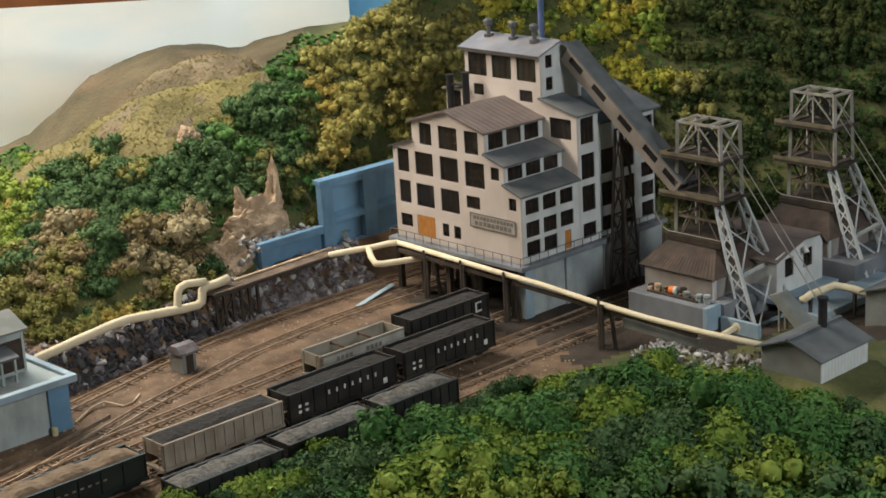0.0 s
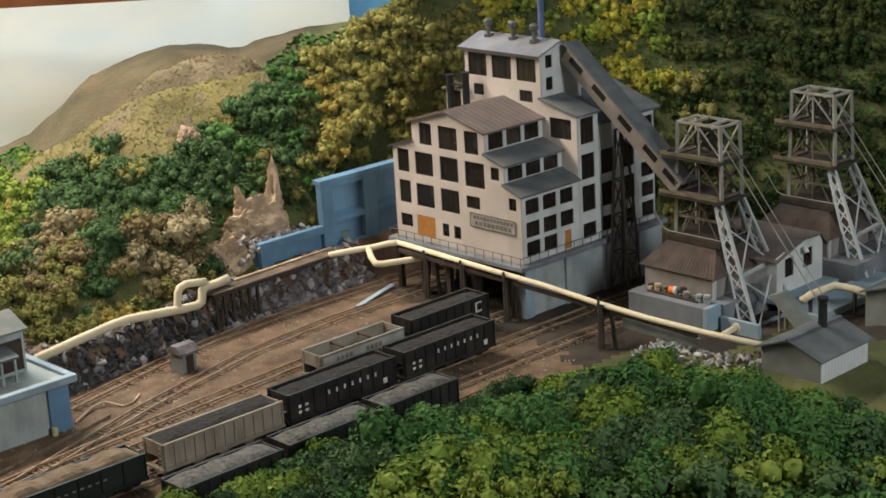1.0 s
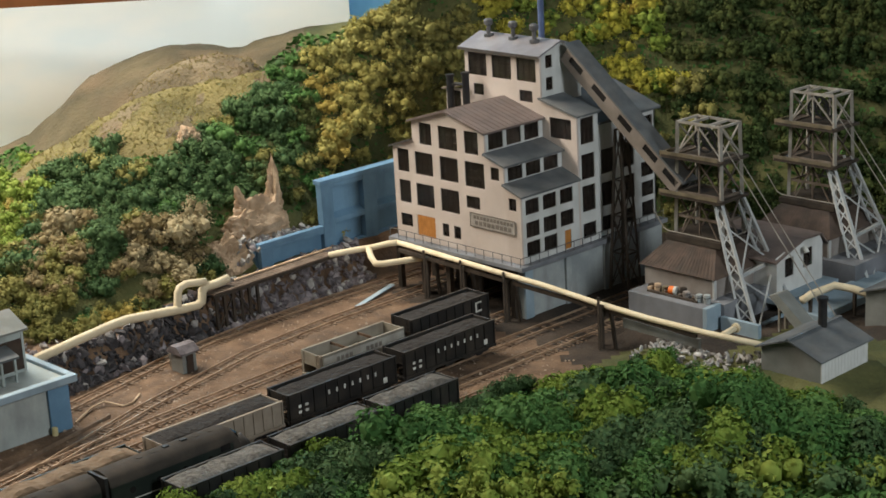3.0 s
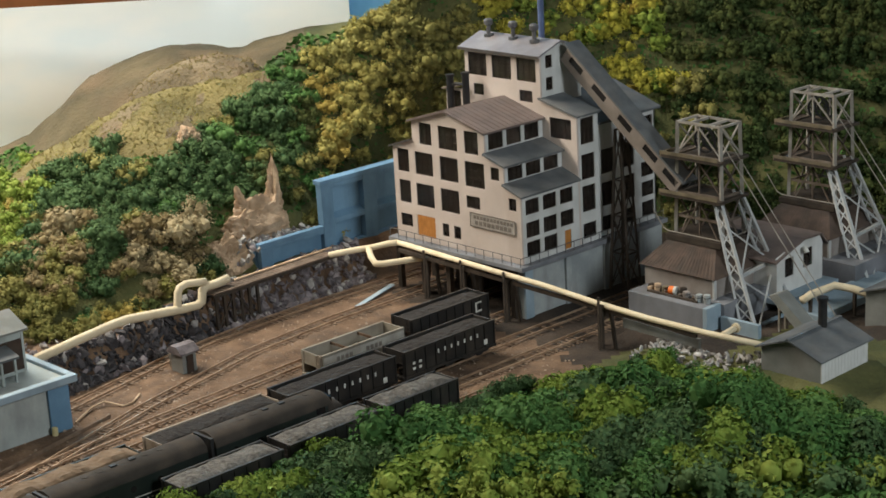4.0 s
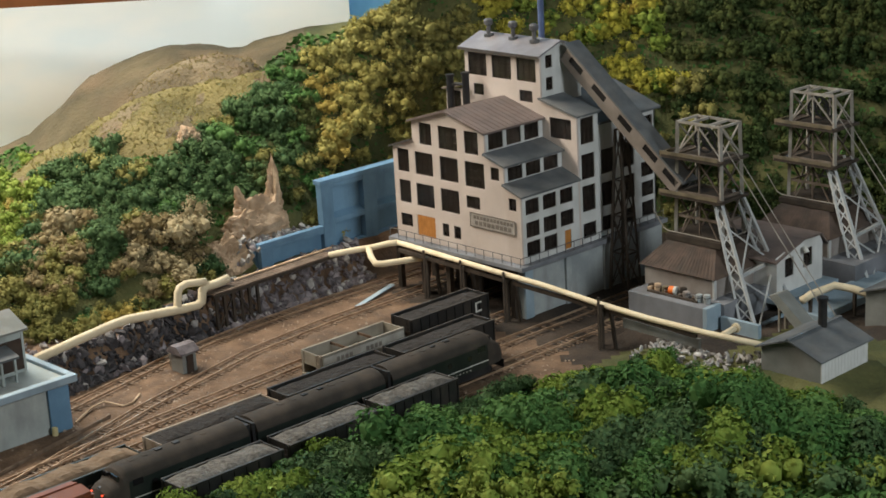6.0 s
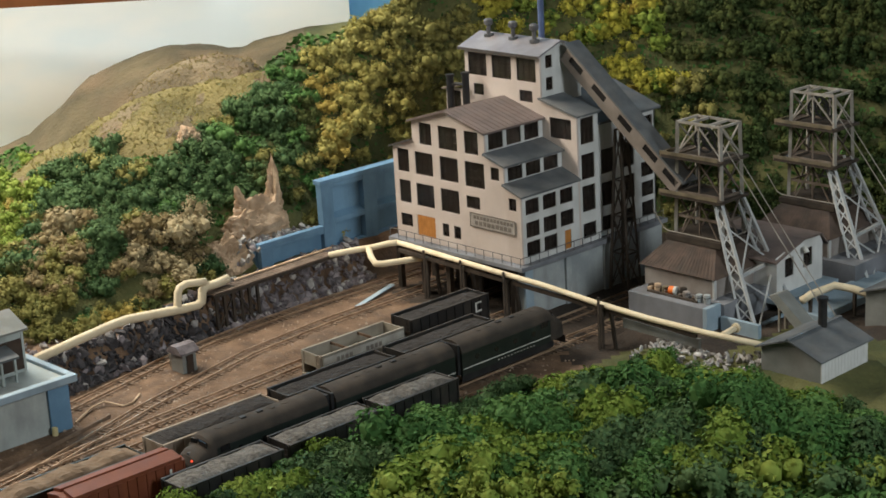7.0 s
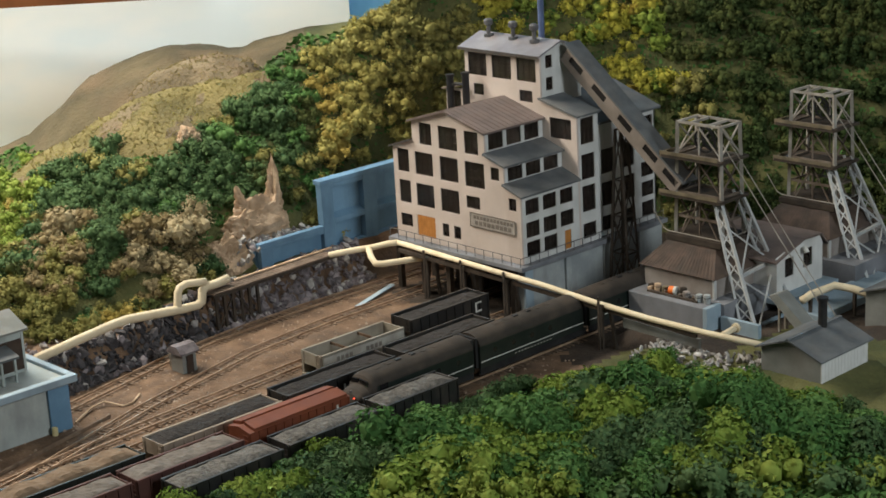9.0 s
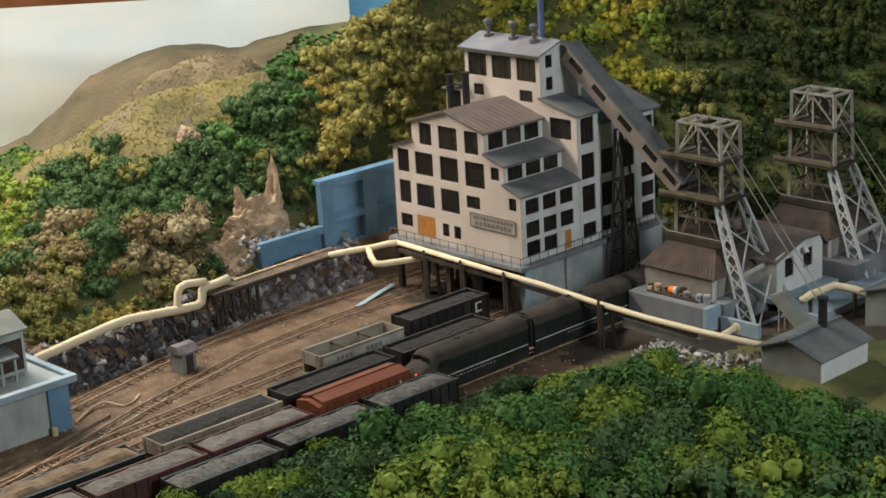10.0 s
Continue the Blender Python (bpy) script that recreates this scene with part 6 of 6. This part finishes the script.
def hill_kind(l, z, x, y, rng):
    n = bump(x, y, 7, 3)
    if l < -46 + n and 7 < z < 13:
        return patch(rng, x, y, ("olive", 2), ("lime", 3), ("gold", 1))
    if -44 < l < -38 and 6.5 < z < 10 + n:
        return patch(rng, x, y, ("brown", 2.5), ("tan", 0.7), ("olive", 2))
    if -33.5 < l < -26 and 4.5 < z < 9.2:
        return patch(rng, x, y, ("brown", 1.4), ("tan", 2.6), ("brown", 1))
    if -36 < l < -32 and z < 4.6:
        return pick(rng, ("gold", 2), ("olive", 1))
    if l < -26 and z < 7.2 + 2 * n:
        return patch(rng, x, y, ("dark", 1), ("green", 1.6), ("moss", 1), ("olive", 3), ("brown", 1.6), ("olive", 0.6))
    if l < -19.5 + 1.5 * n:
        return patch(rng, x, y, ("dark", 5), ("olive", 0.6), ("green", 0.5), ("dark", 3))
    if l < -14.0 + 1.5 * n:
        return patch(rng, x, y, ("dark", 3), ("green", 2), ("moss", 1.5)) if z > 12 else patch(rng, x, y, ("green", 2), ("olive", 2), ("moss", 2))
    # Paler straw leaves here make up for light the lamps leave short.
    if l < -8 and 11.5 < z < 20.5 + n:
        return patch(rng, x, y, ("straw", 2), ("gold", 2.4), ("straw", 1.4))
    if l < -3:
        return patch(rng, x, y, ("olive", 2), ("straw", 4), ("olive", 1.6))
    if l < 6 + n:
        return patch(rng, x, y, ("olive", 3), ("straw", 1.4), ("moss", 1.6))
    # Painted light by place: sunlit leaves higher up, deep leaves to the right.
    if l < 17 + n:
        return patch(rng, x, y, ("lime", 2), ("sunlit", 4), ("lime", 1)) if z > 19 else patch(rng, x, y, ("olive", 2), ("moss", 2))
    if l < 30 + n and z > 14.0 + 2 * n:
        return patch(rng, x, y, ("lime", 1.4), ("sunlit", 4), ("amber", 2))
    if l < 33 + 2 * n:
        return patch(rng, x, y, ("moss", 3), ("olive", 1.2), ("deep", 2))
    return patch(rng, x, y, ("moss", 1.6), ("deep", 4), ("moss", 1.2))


def hillside_woods():
    rng = random.Random(21)
    rows = []
    step = 2.05
    l = -62.0
    while l < 62:
        d = lerp(FOOT, l) - (3.4 if l < -22 else 0.0) + rng.uniform(0, 1.4)
        while d < 232:
            ll, dd = l + rng.uniform(-0.8, 0.8), d + rng.uniform(-0.8, 0.8)
            x, y = unpolar(ll, dd)
            z = height(x, y)
            bare = ll < -9 and dd > 196 and z > lerp(BARE, ll) + 1.2 * bump(x, y, 6, 5)
            rocky = -44.4 < x < -36 and 16.4 < y < 30.5 and z < 11
            past = dd > (216 if ll < -5 else 216 + 14 * smooth(-5, 20, ll))
            wall = x > -40 and 21 < y < 50 and x < -34 or (x > -31.5 and y < 60 and x < -8)
            if not (bare or rocky or past or wall) and (x < lerp(EDGE, y) - 3.6 or y > 46):
                k = hill_kind(ll, z, x, y, rng)
                size = rng.uniform(0.7, 1.1) * (1.4 if rng.random() < 0.22 else 1)
                rows.append((x, y, k, size, 0.7 + 0.9 * (size - 0.7)))
            crest = 214 if l < -5 else 214 + 14 * smooth(-5, 20, l)
            steep = (lerp(RIDGE, l) - 4) / max(crest - lerp(FOOT, l), 5)
            d += step * rng.uniform(0.85, 1.15) / math.sqrt(1 + 0.8 * steep * steep)
        l += step
    # the trees at the foot of the hill stand apart; the rest are woods
    near = sorted(rows, key=lambda r: polar(r[0], r[1])[1] - lerp(FOOT, polar(r[0], r[1])[0]) + 100 * (polar(r[0], r[1])[0] > -8))[:90]
    for x, y, k, s, sink in near:
        tree(x, y, k, s, rng, "on the hillside", sink)
    for x, y, k, s, sink in ((-42.8, 15.0, "tan", 1.7, 0.9), (-44.6, 12.0, "brown", 1.5, 0.9), (-44.0, 18.2, "tan", 1.3, 0.6), (-44.6, 29.8, "moss", 1.2, 0.6)):
        tree(x, y, k, s, rng, "on the hillside", sink)
    grove("hillside_woods", "mixed autumn woods covering the model hillside", [r for r in rows if r not in near], 3)


hillside_woods()


def bank_woods():
    """The wooded bank before the tracks."""
    rng = random.Random(33)
    rows = []
    x = 5.6
    while x < 56:
        y = -46.0
        while y < 48:
            xx, yy = x + rng.uniform(-0.7, 0.7), y + rng.uniform(-0.7, 0.7)
            y += 3.0
            l, d = polar(xx, yy)
            if d < 118 or abs(l) > 0.30 * d:
                continue
            if yy > 32.4 and xx < 8 or yy > 30.9 and xx < 15 or yy > 29.4 and 15 <= xx < 24:
                continue
            if 15 < xx and yy > 27.2 or yy > 44 or (xx > 31 and yy > 40):
                continue
            n = 1.4 * bump(xx, yy, 9, 11) + 0.7 * bump(xx, yy, 4, 17)
            if n > 0.1:
                k = pick(rng, ("lime", 4), ("green", 2))
            elif n < -0.26:
                k = pick(rng, ("dark", 4), ("green", 2))
            else:
                k = pick(rng, ("green", 6), ("lime", 1), ("dark", 1.2))
            s = rng.uniform(0.95, 2.05) * (1 - 0.36 * smooth(18, 27, yy)) * (0.55 + 0.45 * smooth(6, 14, xx))
            rows.append((xx, yy, k, s, 0.8 + 1.5 * max(s - 1.1, 0) - 1.5 * bump(xx, yy, 5, 23)))
        x += 2.8
    for i in range(21):
        yy = -27 + 1.5 * i
        rows.append((5.3 + rng.uniform(-0.2, 0.3), yy, pick(rng, ("green", 4), ("lime", 1), ("dark", 1)), rng.uniform(0.7, 0.95), 0.7))
    for i in range(7):
        rows.append((5.2 + rng.uniform(-0.2, 0.3), 4.6 + 1.3 * i, pick(rng, ("green", 3), ("dark", 2)), rng.uniform(0.5, 0.7), 0.6))
    rows.sort(key=lambda r: -polar(r[0], r[1])[1])
    for r in rows[:205]:
        tree(*r[:4], rng, "on the bank before the tracks", r[4])
    grove("bank_woods", "dense green woods on the near bank", rows[205:], 5)


bank_woods()


def undergrowth(name, label, mat, n, test, leaf, seed, l0, l1, d0, d1):
    """A carpet of tiny tufts over a stretch of ground."""
    rng = random.Random(seed)
    verts, faces = [], []
    while len(faces) < n:
        l, d = rng.uniform(l0, l1), rng.uniform(d0, d1)
        x, y = unpolar(l, d)
        if not test(l, d, x, y):
            n -= 0.3
            continue
        z = height(x, y)
        o = len(verts)
        a = rng.uniform(0, 6.3)
        s = leaf * rng.uniform(0.5, 1.3)
        c, q = math.cos(a) * s, math.sin(a) * s
        h = s * rng.uniform(0.3, 1.1)
        verts += [((x - c) * S, (y - q) * S, (z - 0.1) * S), ((x + c) * S, (y + q) * S, (z - 0.1 + h * 0.3) * S), ((x + c * 0.6 - q * 0.5) * S, (y + q * 0.6 + c * 0.5) * S, (z + h) * S), ((x - c * 0.7 - q * 0.5) * S, (y - q * 0.7 + c * 0.5) * S, (z + h * 0.8) * S)]
        faces.append((o, o + 1, o + 2, o + 3))
    me = bpy.data.meshes.new(name)
    me.from_pydata(verts, [], faces)
    me.materials.append(mat)
    tagged(new(name, me), label, "undergrowth", kind="stuff")


def on_far(l, d, x, y):
    return 196 < d < 229 and height(x, y) > far_ridge(l, d, x, y) + 0.02 and height(x, y) > lerp(BARE, l) - 0.6 + 1.2 * bump(x, y, 6, 5)


def hill_scrub():
    """Low tufts over the bare slopes: olive near, brown on the dome."""
    rng = random.Random(14)
    near = []
    while len(near) < 2200:
        l, d = rng.uniform(-62, -12), rng.uniform(198, 228)
        x, y = unpolar(l, d)
        if on_far(l, d, x, y):
            dome = mid_dome(l, d, x, y) > height(x, y) - 0.05
            near.append((x, y, pick(rng, ("brown", 2), ("scrub", 3)) if dome else pick(rng, ("scrub", 6), ("straw", 2)), rng.uniform(0.05, 0.13), 0.1))
    tufts = [crown_mesh("tuft", 71 + i, 40, 3, leaf=0.7, fuzz=0.25, lay=0.4) for i in range(5)]
    grove("hill_scrub", "low olive scrub on the bare model slope", near, 15, tufts)


hill_scrub()
undergrowth("forest_undergrowth", "green undergrowth between the hillside trees", F["green"], 26000, lambda l, d, x, y: d > lerp(FOOT, l) - 0.5 and not (l < -8 and height(x, y) > lerp(BARE, l)) and (x < -42 or y > 59), 0.4, 7, -62, 62, 165, 232)
undergrowth("forest_undergrowth", "green undergrowth on the bank before the tracks", F["green"], 26000, lambda l, d, x, y: x > 5.0 and y < 31, 0.5, 9, -46, 46, 110, 160)


def motions():
    """The train runs along the main track; rows give where its first coupling stands."""
    rows = [(0.0, -53.6), (1.5, -38.1), (2.5, -28.0), (4.0, -12.4), (5.0, -1.9), (5.5, 3.0), (7.0, 16.4), (8.0, 25.5), (9.0, 34.4), (10.0, 42.0)]
    for car, off, turn in TRAIN:
        walk(car, [(t, pose(-2.0 * S, (y + off + 0.3) * S, 0.35 * S if car.name.startswith("diesel") else 0.05 * S, 0, 0, turn)) for t, y in rows])


motions()
